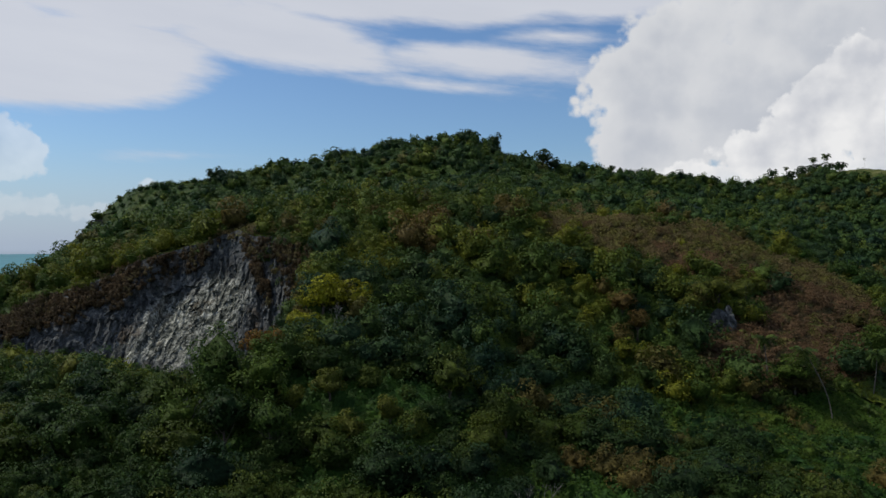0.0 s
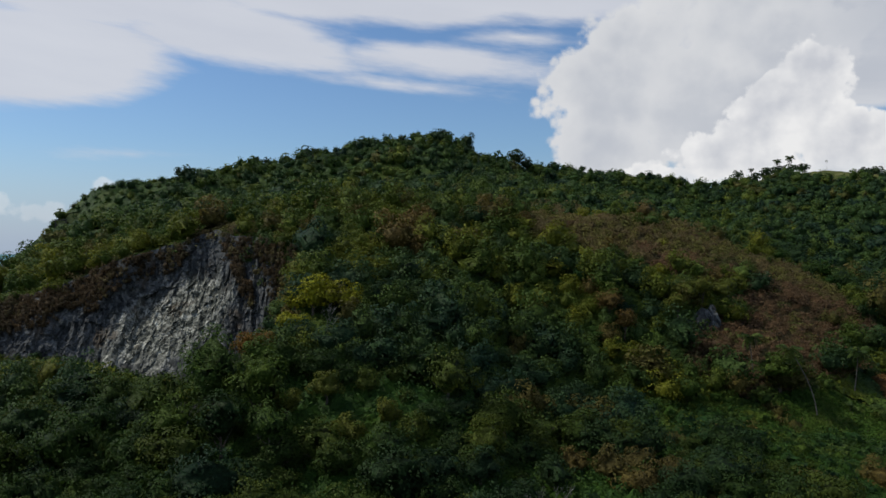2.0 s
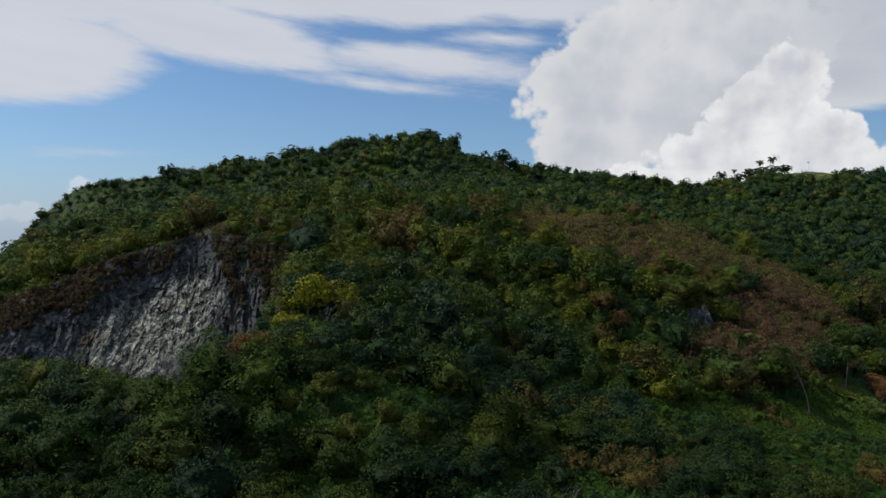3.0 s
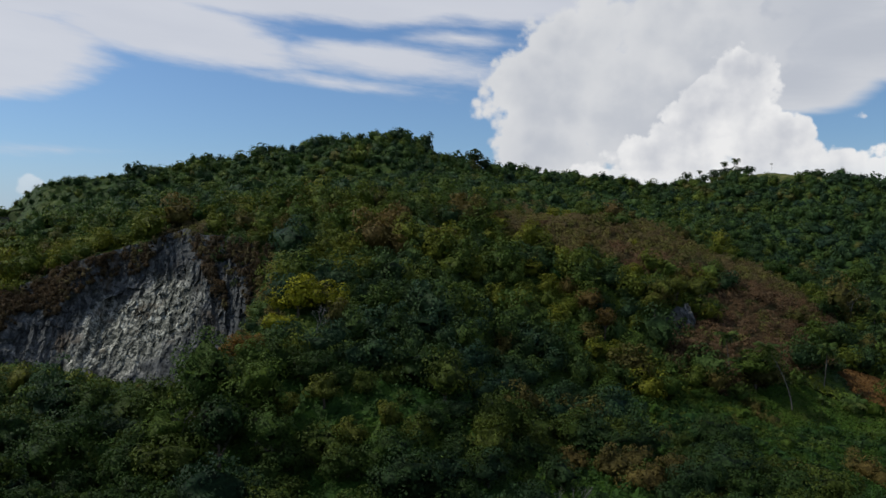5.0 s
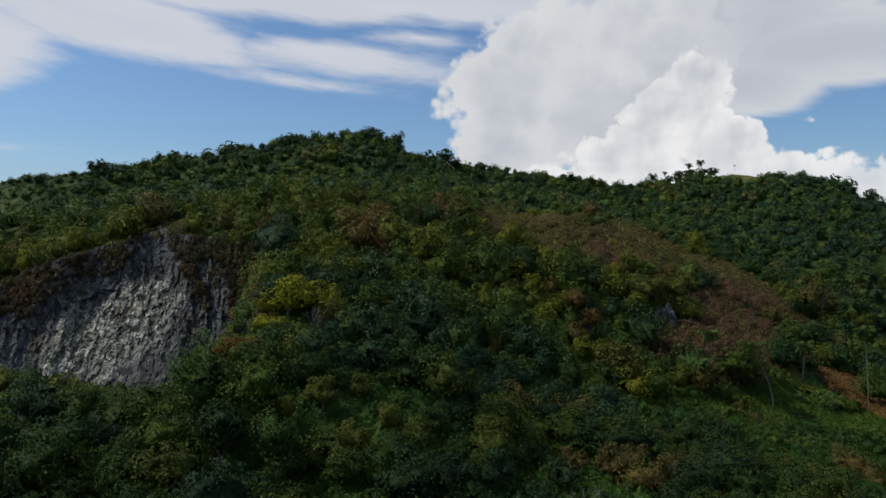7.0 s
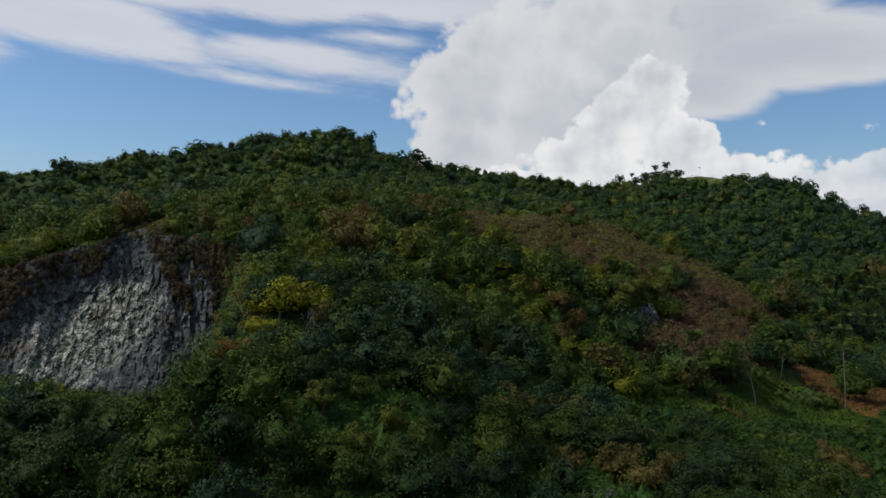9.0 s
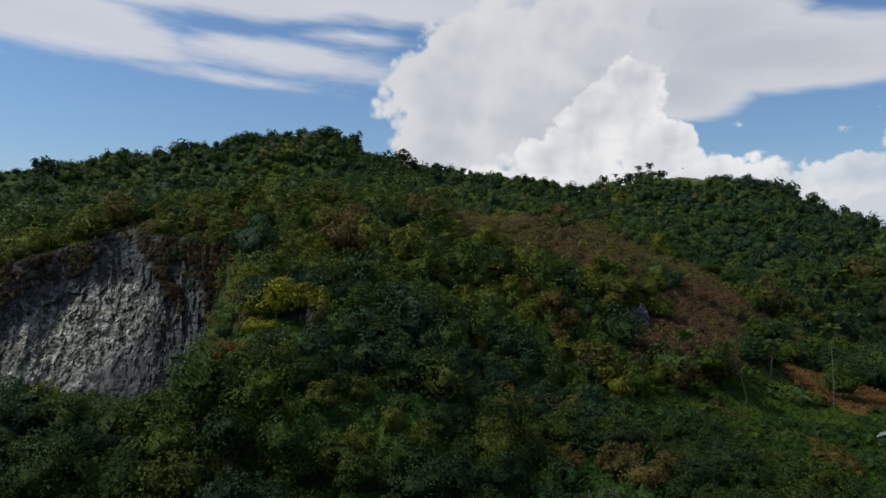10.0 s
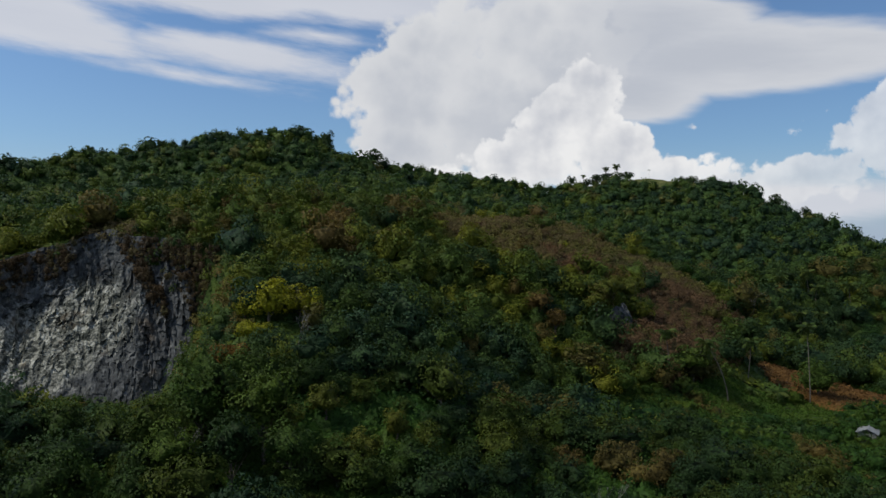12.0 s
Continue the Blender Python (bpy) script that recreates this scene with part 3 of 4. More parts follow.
def leaf_and_shade_tint(x, y):
    """Drift of the kinds of tree, yellower on the dry spurs, with shade painted in: darker in the hollows and the east.
    """
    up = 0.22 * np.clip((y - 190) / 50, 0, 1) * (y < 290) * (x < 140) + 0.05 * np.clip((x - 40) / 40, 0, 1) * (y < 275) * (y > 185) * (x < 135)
    # Darker tint stands in for shade in hollow, side valley and east hill.
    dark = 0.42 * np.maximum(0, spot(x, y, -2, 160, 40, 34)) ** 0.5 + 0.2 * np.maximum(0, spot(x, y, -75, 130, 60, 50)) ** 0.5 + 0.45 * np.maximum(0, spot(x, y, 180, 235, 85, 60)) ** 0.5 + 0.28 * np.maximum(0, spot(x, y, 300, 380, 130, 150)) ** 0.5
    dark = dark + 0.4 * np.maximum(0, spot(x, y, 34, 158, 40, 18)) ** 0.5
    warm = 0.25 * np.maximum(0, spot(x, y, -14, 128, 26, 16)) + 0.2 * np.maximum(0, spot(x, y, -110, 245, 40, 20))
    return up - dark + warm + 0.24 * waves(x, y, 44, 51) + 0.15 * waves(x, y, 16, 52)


def undergrowth(name, x0, x1, y0, y1, cell, rise, cards, size, mat, keep, label, seed):
    """An uneven leafy layer between the trees: a jagged sheet and loose leafy tufts, as stuff."""
    r = np.random.RandomState(seed)
    x, y = np.meshgrid(np.arange(x0, x1, cell), np.arange(y0, y1, cell), indexing="ij")
    n, m = x.shape
    x, y = x + r.uniform(-0.4, 0.4, x.shape) * cell, y + r.uniform(-0.4, 0.4, x.shape) * cell
    z = land(x, y) + rise * r.uniform(0.2, 1.2, x.shape)
    i = np.arange(n * m).reshape(n, m)
    f = np.stack([i[:-1, :-1], i[1:, :-1], i[1:, 1:], i[:-1, 1:]], -1).reshape(-1, 4)
    v = np.stack([x, y, z], -1).reshape(-1, 3)
    ok = keep(v[:, 0], v[:, 1])
    f = f[ok[f].all(1)]
    f = np.concatenate([f[:, [0, 1, 2]], f[:, [0, 2, 3]]])
    tint = np.clip(0.5 + 0.35 * waves(v[:, 0], v[:, 1], 18, seed), 0, 1)
    px, py = r.uniform(x0, x1, cards * 3), r.uniform(y0, y1, cards * 3)
    ok = np.where(keep(px, py))[0][:cards]
    px, py = px[ok], py[ok]
    k = len(px)
    pos = np.stack([px, py, land(px, py) + rise * r.uniform(0.5, 1.9, k)], -1)
    nor = unit(r.normal(size=(k, 3)) * 0.6 + (0, -0.2, 0.8))
    tan = unit(np.cross(nor, r.normal(size=(k, 3))))
    bit = np.cross(nor, tan)
    s = size * r.uniform(0.5, 1.5, (k, 1))
    q = np.stack([pos - tan * s * 0.5, pos + bit * s * 0.45 + tan * s * 0.2, pos - bit * s * 0.4 + tan * s * 0.45], 1).reshape(-1, 3)
    t2 = np.repeat(np.clip(0.5 + 0.35 * waves(px, py, 18, seed) + r.uniform(-0.2, 0.2, k), 0, 1), 3)
    used, back = np.unique(f, return_inverse=True)
    f, v, tint = back.reshape(f.shape), v[used], tint[used]
    me = fast_mesh(name, np.concatenate([v, q]), np.concatenate([f, np.arange(len(q)).reshape(-1, 3) + len(v)]), np.concatenate([tint, t2]))
    return tagged(part(name, me, mat), label, "undergrowth", kind="stuff")


def far_ok(x, y):
    clear = spot(x, y, -189, 394, 6, 12) < 0
    back = np.interp(x, [-220, -100, 20, 60, 100, 130, 200, 250, 290, 330], [436, 474, 476, 490, 512, 542, 552, 560, 545, 480])
    return clear & (y > 280) & ((y > 318) | (x < -80) | (x > 60)) & (meadow_top(x, y) < 0.05) & (y < back) & (x < 338) & (land(x, y) > 4) & (x > -0.62 * y - 20)


def forest(name, shapes, places, lo, hi, mats, label, seed, tall=1.05, lift=0.85, stem=1.6):
    """Splits a stand into its kinds of leaf, one stuff object a kind: (material, share, name, words)."""
    x, y = places
    r = np.random.RandomState(seed)
    rad, roll, at = sizes(len(x), lo, hi, seed + 1), r.rand(len(x)), 0.0
    rad = rad * (1 + 0.32 * waves(x, y, 34, seed + 5) + 0.15 * waves(x, y, 12, seed + 6))
    rad = np.where((x < -36) & (x > -125) & (y < 216) & (y > 160), rad * np.interp(y, [160, 185, 200], [0.75, 0.5, 0.25]), rad)      # young growth at the cliff's foot
    rad = np.where((x < -140) & (y > 330), rad * np.where(x < -165, 0.58, 0.74), rad)
    rad = np.where((x > 38) & (x < 150) & (y > 240) & (y < 335), rad * 0.62, rad)      # low growth on the dry crest
    for mat, share, kind_name, words in mats:
        i = np.where((roll >= at) & (roll < at + share))[0]
        at += share
        thicket(kind_name, shapes, x[i], y[i], rad[i], rad[i] * tall * r.uniform(0.85, 1.2, len(i)), rad[i] * lift + stem, mat, words, "forest", seed + 2)


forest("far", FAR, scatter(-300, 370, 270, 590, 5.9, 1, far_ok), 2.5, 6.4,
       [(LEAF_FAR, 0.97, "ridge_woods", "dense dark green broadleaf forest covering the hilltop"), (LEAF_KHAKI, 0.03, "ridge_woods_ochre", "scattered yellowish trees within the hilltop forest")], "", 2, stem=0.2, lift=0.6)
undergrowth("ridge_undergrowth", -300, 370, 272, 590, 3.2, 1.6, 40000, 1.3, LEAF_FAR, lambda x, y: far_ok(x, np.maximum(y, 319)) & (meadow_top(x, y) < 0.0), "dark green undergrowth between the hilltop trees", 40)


def mid_ok(x, y):
    return (y >= 152) & (y <= 282) & ((dry(x, y) < 0.04) | ((np.sin(x * 12.9 + y * 7.3) > 0.96) & (y > 225) & (x > 0))) & (field(x, y) < -0.05) & (soil_patch(x, y) < 0) & ~on_face(x, y) & ~((x > 45) & (y < 178) & (x < 150)) & ~((x > 104) & (y < 192) & (x < 130)) & (spot(x, y, -30, 168, 9, 9) < 0) & (x < 10 + 0.97 * y) & (x > -0.66 * y)


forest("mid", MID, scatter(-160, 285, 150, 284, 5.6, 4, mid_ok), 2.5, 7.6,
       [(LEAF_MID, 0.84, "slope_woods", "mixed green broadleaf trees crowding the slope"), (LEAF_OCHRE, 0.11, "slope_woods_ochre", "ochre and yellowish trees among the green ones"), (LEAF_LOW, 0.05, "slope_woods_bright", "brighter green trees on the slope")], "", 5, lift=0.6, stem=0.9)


def open_ground(x, y):
    return (field(x, y) > -0.1) | (soil_patch(x, y) > -0.02) | on_face(x, y)


undergrowth("slope_undergrowth", -160, 285, 150, 290, 1.9, 1.3, 60000, 0.85, LEAF_MID, lambda x, y: ~open_ground(x, y) & (dry(x, y) < 0.05) & (x < 20 + 0.97 * y) & (x > -0.68 * y), "tangled green undergrowth between the slope's trees", 41)
undergrowth("dry_undergrowth", -130, 170, 190, 312, 1.4, 0.8, 60000, 0.5, LEAF_DRY, lambda x, y: ~open_ground(x, y) & (dry(x, y) > -0.04), "brown withered undergrowth", 42)
undergrowth("valley_undergrowth", -115, 46, 82, 152, 1.7, 1.9, 35000, 0.55, LEAF_LOW, lambda x, y: ~open_ground(x, y) & (x < 0.9 * y) & (x > -0.75 * y), "low green undergrowth on the valley floor", 43)
undergrowth("valley_weeds", 44, 150, 82, 182, 1.7, 0.8, 24000, 0.45, LEAF_LOW, lambda x, y: ~open_ground(x, y) & (x < 0.9 * y), "low green weeds between the valley's shrubs", 46)
undergrowth("soil_weeds", 112, 176, 140, 216, 1.3, 0.6, 16000, 0.55, LEAF_RUST, lambda x, y: soil_patch(x, y) > 0.0, "withered rust-brown weeds on the bare soil", 45)
undergrowth("meadow_growth", 66, 140, 140, 204, 1.1, 0.5, 22000, 0.5, LEAF_MEADOW, lambda x, y: (field(x, y) > -0.12) & (soil_patch(x, y) < 0), "tall grass and weeds of the meadow", 44)

dx, dy = scatter(-160, 180, 185, 330, 2.15, 7, lambda x, y: (dry(x, y) >= -0.06) & ~on_face(x, y))
loose = np.random.RandomState(64)
dx, dy = dx + loose.normal(0, 0.9, len(dx)), dy + loose.normal(0, 0.9, len(dx))
rad = sizes(len(dx), 1.5, 3.8, 8)
roll = np.clip(np.random.RandomState(9).rand(len(dx)) + 0.22 * waves(dx, dy, 18, 63), 0, 1)
red = (dx > 70) & (dy < 240)
for mat, sel, name, words in ((LEAF_DRY, (roll < 0.48) & ~red, "dry_scrub", "brown dried-out scrub and vines on the slope"), (LEAF_RED, (roll < 0.80) & red, "dry_scrub_red", "reddish-brown withered brush on the lower spur"), (LEAF_KHAKI, (roll >= np.where(red, 0.80, 0.48)) & (roll < 0.96), "dry_scrub_olive", "olive bushes among the dry scrub"), (LEAF_HANG, roll >= 0.96, "dry_scrub_dark", "dark withered bushes among the dry scrub")):
    thicket(name, TWIG, dx[sel], dy[sel], rad[sel], rad[sel] * 0.85, rad[sel] * 0.3, mat, words, "scrub", 9)

# dry growth hanging over the upper rock, leaving a bare gully in its middle
pick = np.random.RandomState(31)
hx, hv = pick.uniform(-140, -38, 3600), pick.uniform(0.2, 1.0, 3600)
away = hx + 64
reach = np.where(away < 0, 0.98 + 0.0105 * away, 0.98 - 0.0165 * away) + 0.13 * waves(hx, hx * 0, 17, 33) + 0.06 * waves(hx, hv * 40, 8, 34)
strand = (np.abs(hx + 55 + 3 * np.sin(hv * 9)) < 2.2) & (hv > 0.5)
ok = ((hv > reach - 0.05 + 0.22 * pick.rand(3600) ** 2) | strand) & (pick.rand(3600) < 0.9)
hx, hv = hx[ok], hv[ok]
foot, top = base_land(hx, cliff_line(hx)) + 1.0, land(hx, cliff_line(hx) + 15.0)
rad = sizes(len(hx), 0.5, 2.2, 34)
tawny = (pick.rand(len(hx)) < 0.12 + 0.3 * (hv > 0.86)) & (waves(hx, hv * 30, 12, 36) > -0.2)
for mat, sel, words in ((LEAF_HANG, ~tawny, "dark brown creepers hanging over the top of the rock"), (LEAF_DRY, tawny, "tawny dry creepers hanging over the rock")):
    thicket("hanging_scrub", TWIG_SMALL, hx[sel], face_line(hx[sel], hv[sel]) - 1.8, rad[sel], rad[sel] * 1.3, rad[sel] * 0, mat, words, "scrub", 35, ground=(foot + (top - foot) * hv)[sel])

# growth closing in on the ends of the rock
ex, ey = scatter(-54, -26, 172, 238, 2.7, 36, lambda x, y: (np.abs(x + 42 - 2 * np.sin(y / 4)) < 7) | ((x > -42) & (y < 226) & (x < -30)))
rad = sizes(len(ex), 1.2, 3.2, 37)
half = np.random.RandomState(39).rand(len(ex)) < 0.45
rise = np.maximum(land(ex, ey), np.where(ex < -40, 20 + (ey - 200) * 1.1, 0))
for mat, sel, words in ((LEAF_OCHRE, half, "olive and brown scrub at the edge of the rock"), (LEAF_MID, ~half, "green bushes at the edge of the rock")):
    thicket("cliff_edge_scrub", TWIG, ex[sel], ey[sel], rad[sel], rad[sel], rad[sel] * 0.6, mat, words, "scrub", 38, ground=rise[sel])

# low green growth of the valley floor
lx, ly = scatter(30, 150, 84, 182, 3.6, 13, lambda x, y: (field(x, y) < 0.05) & (soil_patch(x, y) < 0.05) & (x < 0.85 * y + 10) & ((x > 46) | (y < 135)))
rad = sizes(len(lx), 1.3, 4.6, 14)
brown = (waves(lx, ly, 24, 61) > np.where(ly < 132, 0.05, 0.5)) & (lx < 100)
thicket("valley_scrub", LOW, lx[~brown], ly[~brown], rad[~brown], rad[~brown] * 1.05, rad[~brown] * 0.4, LEAF_LOW, "low tangle of bright green shrubs and vines", "shrubs", 15)
thicket("valley_scrub_brown", LOW, lx[brown], ly[brown], rad[brown], rad[brown] * 1.0, rad[brown] * 0.4, LEAF_OCHRE, "olive-brown shrubs among the green ones", "shrubs", 16)


# ---- single trees of the foreground ----
def limb(bm, a, b, ra, rb, sides=7):
    """A tapered round piece from a to b."""
    a, b = Vector(a), Vector(b)
    q = (b - a).to_track_quat("Z", "Y").to_matrix()
    rings = []
    for p, r in ((a, ra), (b, rb)):
        rings.append([bm.verts.new(p + q @ Vector((r * math.cos(6.2832 * i / sides), r * math.sin(6.2832 * i / sides), 0))) for i in range(sides)])
    for i in range(sides):
        j = (i + 1) % sides
        bm.faces.new((rings[0][i], rings[0][j], rings[1][j], rings[1][i]))
    bm.faces.new(rings[1])


def trunk_mesh(height, radius, spread, seed, limbs=5):
    r = random.Random(seed)
    bm = bmesh.new()
    bend = (r.uniform(-0.3, 0.3), r.uniform(-0.3, 0.3))
    mid, top = (bend[0], bend[1], height * 0.5), (bend[0] * 0.5, bend[1], height)
    limb(bm, (0, 0, -1.0), mid, radius, radius * 0.8)
    limb(bm, mid, top, radius * 0.8, radius * 0.5)
    for i in range(limbs):
        a = 6.283 * i / limbs + r.uniform(-0.4, 0.4)
        s = r.uniform(0.6, 1.0) * spread
        limb(bm, (mid[0], mid[1], height * r.uniform(0.5, 0.95)), (s * math.cos(a), s * math.sin(a), height + spread * r.uniform(0.2, 0.7)), radius * 0.4, radius * 0.12, 5)
    return bm


def make_tree(seed, radius, stem, lobes=12, leaves=1300, leaf=0.095, flat=0.85, mat=None, label="", hang=0.0, core=0.80):
    tree = tagged(new("tree"), label, "tree", "trees in the valley")
    part("trunk", trunk_mesh(stem + radius * 0.4, 0.12 + radius * 0.05, radius * 0.6, seed), BARK, tree)
    v, f, nor = crown_shape(seed, lobes, leaves, leaf, flat=flat, core=core, spread=0.78, hang=hang)
    v = v * radius + (0, 0, stem + radius * flat * 0.75)
    part("crown", fast_mesh("crown", v, f, normals=nor), mat or LEAF_NEAR, tree)
    return tree


WORDS = ["broad green tree with a rounded leafy crown on the valley slope", "dark green tree with dense leaves among other trees", "olive green tree with a lumpy crown in the valley",
         "green tree with drooping leafy branches in the valley", "small green tree with an uneven crown", "wide-crowned green tree standing in thick growth"]
nx, ny = scatter(-104, 62, 88, 152, 6.1, 10, lambda x, y: (x < 0.62 * y) & (x > -0.72 * y) & (spot(x, y, 33, 131, 13, 13) < 0) & (spot(x, y, -20, 136, 14, 8) < 0))
order = np.random.RandomState(3)
firsts = []
for i in range(6):
    firsts.append(make_tree(200 + i, [4.6, 3.8, 4.2, 5.4, 3.0, 6.0][i], [0.6, 0.6, 0.7, 0.9, 0.3, 0.7][i], label=WORDS[i], hang=0.8 if i == 3 else 0.0, leaves=1800, lobes=22, core=0.74, leaf=[0.070, 0.080, 0.072, 0.070, 0.085, 0.062][i], flat=[0.85, 0.9, 0.75, 0.9, 0.8, 0.7][i]))
ground_z = land(nx, ny)
for i in range(min(len(nx), 280)):
    k = order.choice(6, p=[0.2, 0.22, 0.2, 0.12, 0.16, 0.10])
    m = pose(nx[i], ny[i], ground_z[i] - 0.3, order.uniform(-5, 5), order.uniform(-5, 5), order.uniform(0, 360))
    if firsts[k].location.length < 0.1 and firsts[k].get("set") is None:
        firsts[k].matrix_basis = m
        firsts[k]["set"] = 1
    else:
        t = copy_thing(firsts[k], m)
        s = order.uniform(0.7, 1.25) * float(1 + 0.28 * waves(nx[i], ny[i], 24, 91))
        t.scale = (s, s, s * order.uniform(0.9, 1.12))


# ---- trees that stand out singly ----
def stand(ob, x, y, turn=0.0, sink=0.2, scale=1.0):
    ob.matrix_basis = pose(x, y, float(land(np.array([x * 1.0]), np.array([y * 1.0]))[0]) - sink, 0, 0, turn) @ Matrix.Scale(scale, 4)
    return ob


def single_tree(x, y, seed, radius, stem, mat, label, **more):
    top = more.pop("top", None)
    if top:
        stem = max(0.5, top - float(land(np.array([x * 1.0]), np.array([y * 1.0]))[0]) - radius * more.get("flat", 0.85) * 1.7)
    t = make_tree(seed, radius, stem, mat=mat, label=label, **more)
    del t["group"]
    return stand(t, x, y, seed * 37 % 360)


LEAF_GOLD1 = foliage("golden leaves single", (0.19, 0.195, 0.012), (0.235, 0.23, 0.014), (0.28, 0.255, 0.016), "random")
LEAF_ORANGE = foliage("orange leaves", (0.12, 0.065, 0.014), (0.14, 0.074, 0.015), (0.16, 0.085, 0.017), "random")
LEAF_RUSSET = foliage("russet leaves", (0.062, 0.056, 0.015), (0.078, 0.062, 0.017), (0.092, 0.068, 0.018), "random")
LEAF_BROAD = foliage("broad tree leaves", (0.038, 0.070, 0.014), (0.050, 0.086, 0.014), (0.066, 0.102, 0.014), "random")
LEAF_TAWNY = foliage("tawny leaves", (0.088, 0.060, 0.016), (0.105, 0.070, 0.018), (0.120, 0.080, 0.020), "random")
LEAF_CREST = foliage("crest leaves", (0.020, 0.038, 0.016), (0.028, 0.050, 0.018), (0.040, 0.062, 0.020), "random")
LEAF_OLIVE = foliage("olive leaves", (0.060, 0.076, 0.012), (0.080, 0.090, 0.012), (0.100, 0.102, 0.013), "random")
single_tree(-28.5, 173, 301, 5.8, 1.4, LEAF_GOLD1, "golden yellow-green tree at the edge of the rocks", leaves=1500, leaf=0.085, lobes=22, flat=0.9, core=0.62)
single_tree(-27, 179, 323, 3.8, 1.0, LEAF_GOLD1, "yellow-green tree beside the golden one", leaves=1000, lobes=18, core=0.65)
single_tree(-33, 177, 324, 3.2, 1.0, LEAF_GOLD1, "golden tree leaning over the rock's edge", leaves=1000, lobes=18, core=0.65)
single_tree(-32, 167, 302, 3.6, 0.8, LEAF_GOLD1, "small golden yellow tree below a larger one")
single_tree(-42, 137, 303, 7.0, 4.6, LEAF_BROAD, "large spreading green tree before the rock face", leaves=2800, leaf=0.072, lobes=28, top=43.0, flat=1.15, core=0.70)
single_tree(-33, 133, 304, 5.8, 3.8, LEAF_BROAD, "broad green tree beside a larger one", leaves=2400, leaf=0.075, lobes=26, top=41.0, flat=1.15, core=0.70)
single_tree(-43, 146, 325, 4.6, 4.6, LEAF_BROAD, "green tree in front of the rusty one", top=38.0, flat=1.1)
for x, y, r, top, sd, mat in ((-50, 134, 5.0, 37, 361, LEAF_NEAR), (-47, 129, 4.6, 34.5, 362, LEAF_BROAD), (-38, 127, 4.8, 35, 363, LEAF_NEAR), (-56, 141, 4.6, 34.5, 364, LEAF_NEAR), (-64, 150, 4.2, 34, 365, LEAF_NEAR), (-30, 126, 4.4, 34, 366, LEAF_BROAD), (-72, 158, 4.4, 33, 367, LEAF_NEAR), (-84, 164, 4.6, 32, 368, LEAF_OLIVE)):
    t = single_tree(x, y, sd, r, 2.0, mat, "leafy tree crowding the slope below the rock face", top=top, flat=1.15, leaves=1400, leaf=0.08, lobes=22, core=0.70)
    t["group"] = "trees below the rock face"
single_tree(-36, 147, 326, 4.0, 4.0, LEAF_BROAD, "green tree growing close beside others")
single_tree(-39, 152, 305, 3.4, 5.6, LEAF_ORANGE, "small tree with rusty orange leaves", top=42.0, leaves=1000, leaf=0.11, lobes=18, core=0.55)
single_tree(-36, 154, 342, 2.6, 5.0, LEAF_ORANGE, "smaller rusty-leaved tree beside another", top=42.0, leaves=700, leaf=0.12, lobes=14, core=0.55)
single_tree(-21.5, 175, 343, 4.8, 1.6, LEAF_GOLD1, "yellow-green tree above the darker growth", leaves=1200, lobes=18, core=0.65)
for x, y, r, st, sd in ((30, 131, 4.2, 1.8, 331), (37, 137, 3.8, 1.6, 332), (25, 139, 3.6, 1.8, 333), (41, 129, 3.4, 1.4, 334), (34, 122, 3.8, 1.6, 335)):
    t = single_tree(x, y, sd, r, st, LEAF_RUSSET, "russet-brown tree among green ones on the valley floor")
    t["group"] = "russet trees in the valley"
for x, y, r, st, sd in ((-29, 137, 4.0, 2.0, 336), (-22, 140, 3.8, 2.0, 337), (-17, 131, 3.6, 1.8, 338), (-10, 136, 3.4, 1.6, 339)):
    t = single_tree(x, y, sd, r, st, LEAF_OLIVE, "olive-yellow tree in the valley growth")
    t["group"] = "olive trees in the valley"
single_tree(33, 463, 306, 5.4, 4.6, LEAF_CREST, "tall dark round-crowned tree on the skyline", leaves=520, leaf=0.16, flat=1.0, lobes=16)
single_tree(66, 479, 307, 6.6, 4.8, LEAF_CREST, "dark umbrella-shaped tree on the skyline", leaves=620, leaf=0.17, flat=0.85, lobes=18, core=0.6)
single_tree(73, 481, 341, 5.6, 1.6, LEAF_CREST, "low dark tree beside the umbrella-shaped one", leaves=420, leaf=0.16)
single_tree(242, 536, 308, 4.2, 3.2, LEAF_CREST, "lone dark tree on the hill's edge", leaves=420, leaf=0.20, flat=1.15, core=0.5)
for x, y, r, st, sd in ((252, 528, 4.4, 2.4, 309), (258, 524, 5.6, 3.0, 310), (265, 520, 5.4, 3.8, 311), (272, 516, 5.2, 3.6, 312), (278, 511, 5.4, 2.6, 313), (262, 517, 4.4, 2.0, 322), (269, 513, 4.6, 1.6, 327)):
    t = single_tree(x, y, sd, r, st, LEAF_CREST, "dark umbrella-shaped tree on the grassy hilltop", leaves=420, leaf=0.20, lobes=16, flat=0.72, core=0.45)
    t["group"] = "trees on the grassy hilltop"
for x, y, r, st, sd in ((288, 456, 4.4, -1.0, 314), (291, 449, 5.0, -0.6, 315), (294, 441, 4.4, -0.6, 316), (297, 429, 4.6, 0.8, 317), (299, 421, 4.4, 1.0, 318)):
    t = single_tree(x, y, sd, r, st, LEAF_CREST, "low dark tree at the rim of the hilltop grass", leaves=420, leaf=0.20, lobes=16, flat=0.62, core=0.5)
    t["group"] = "trees at the rim of the hilltop"
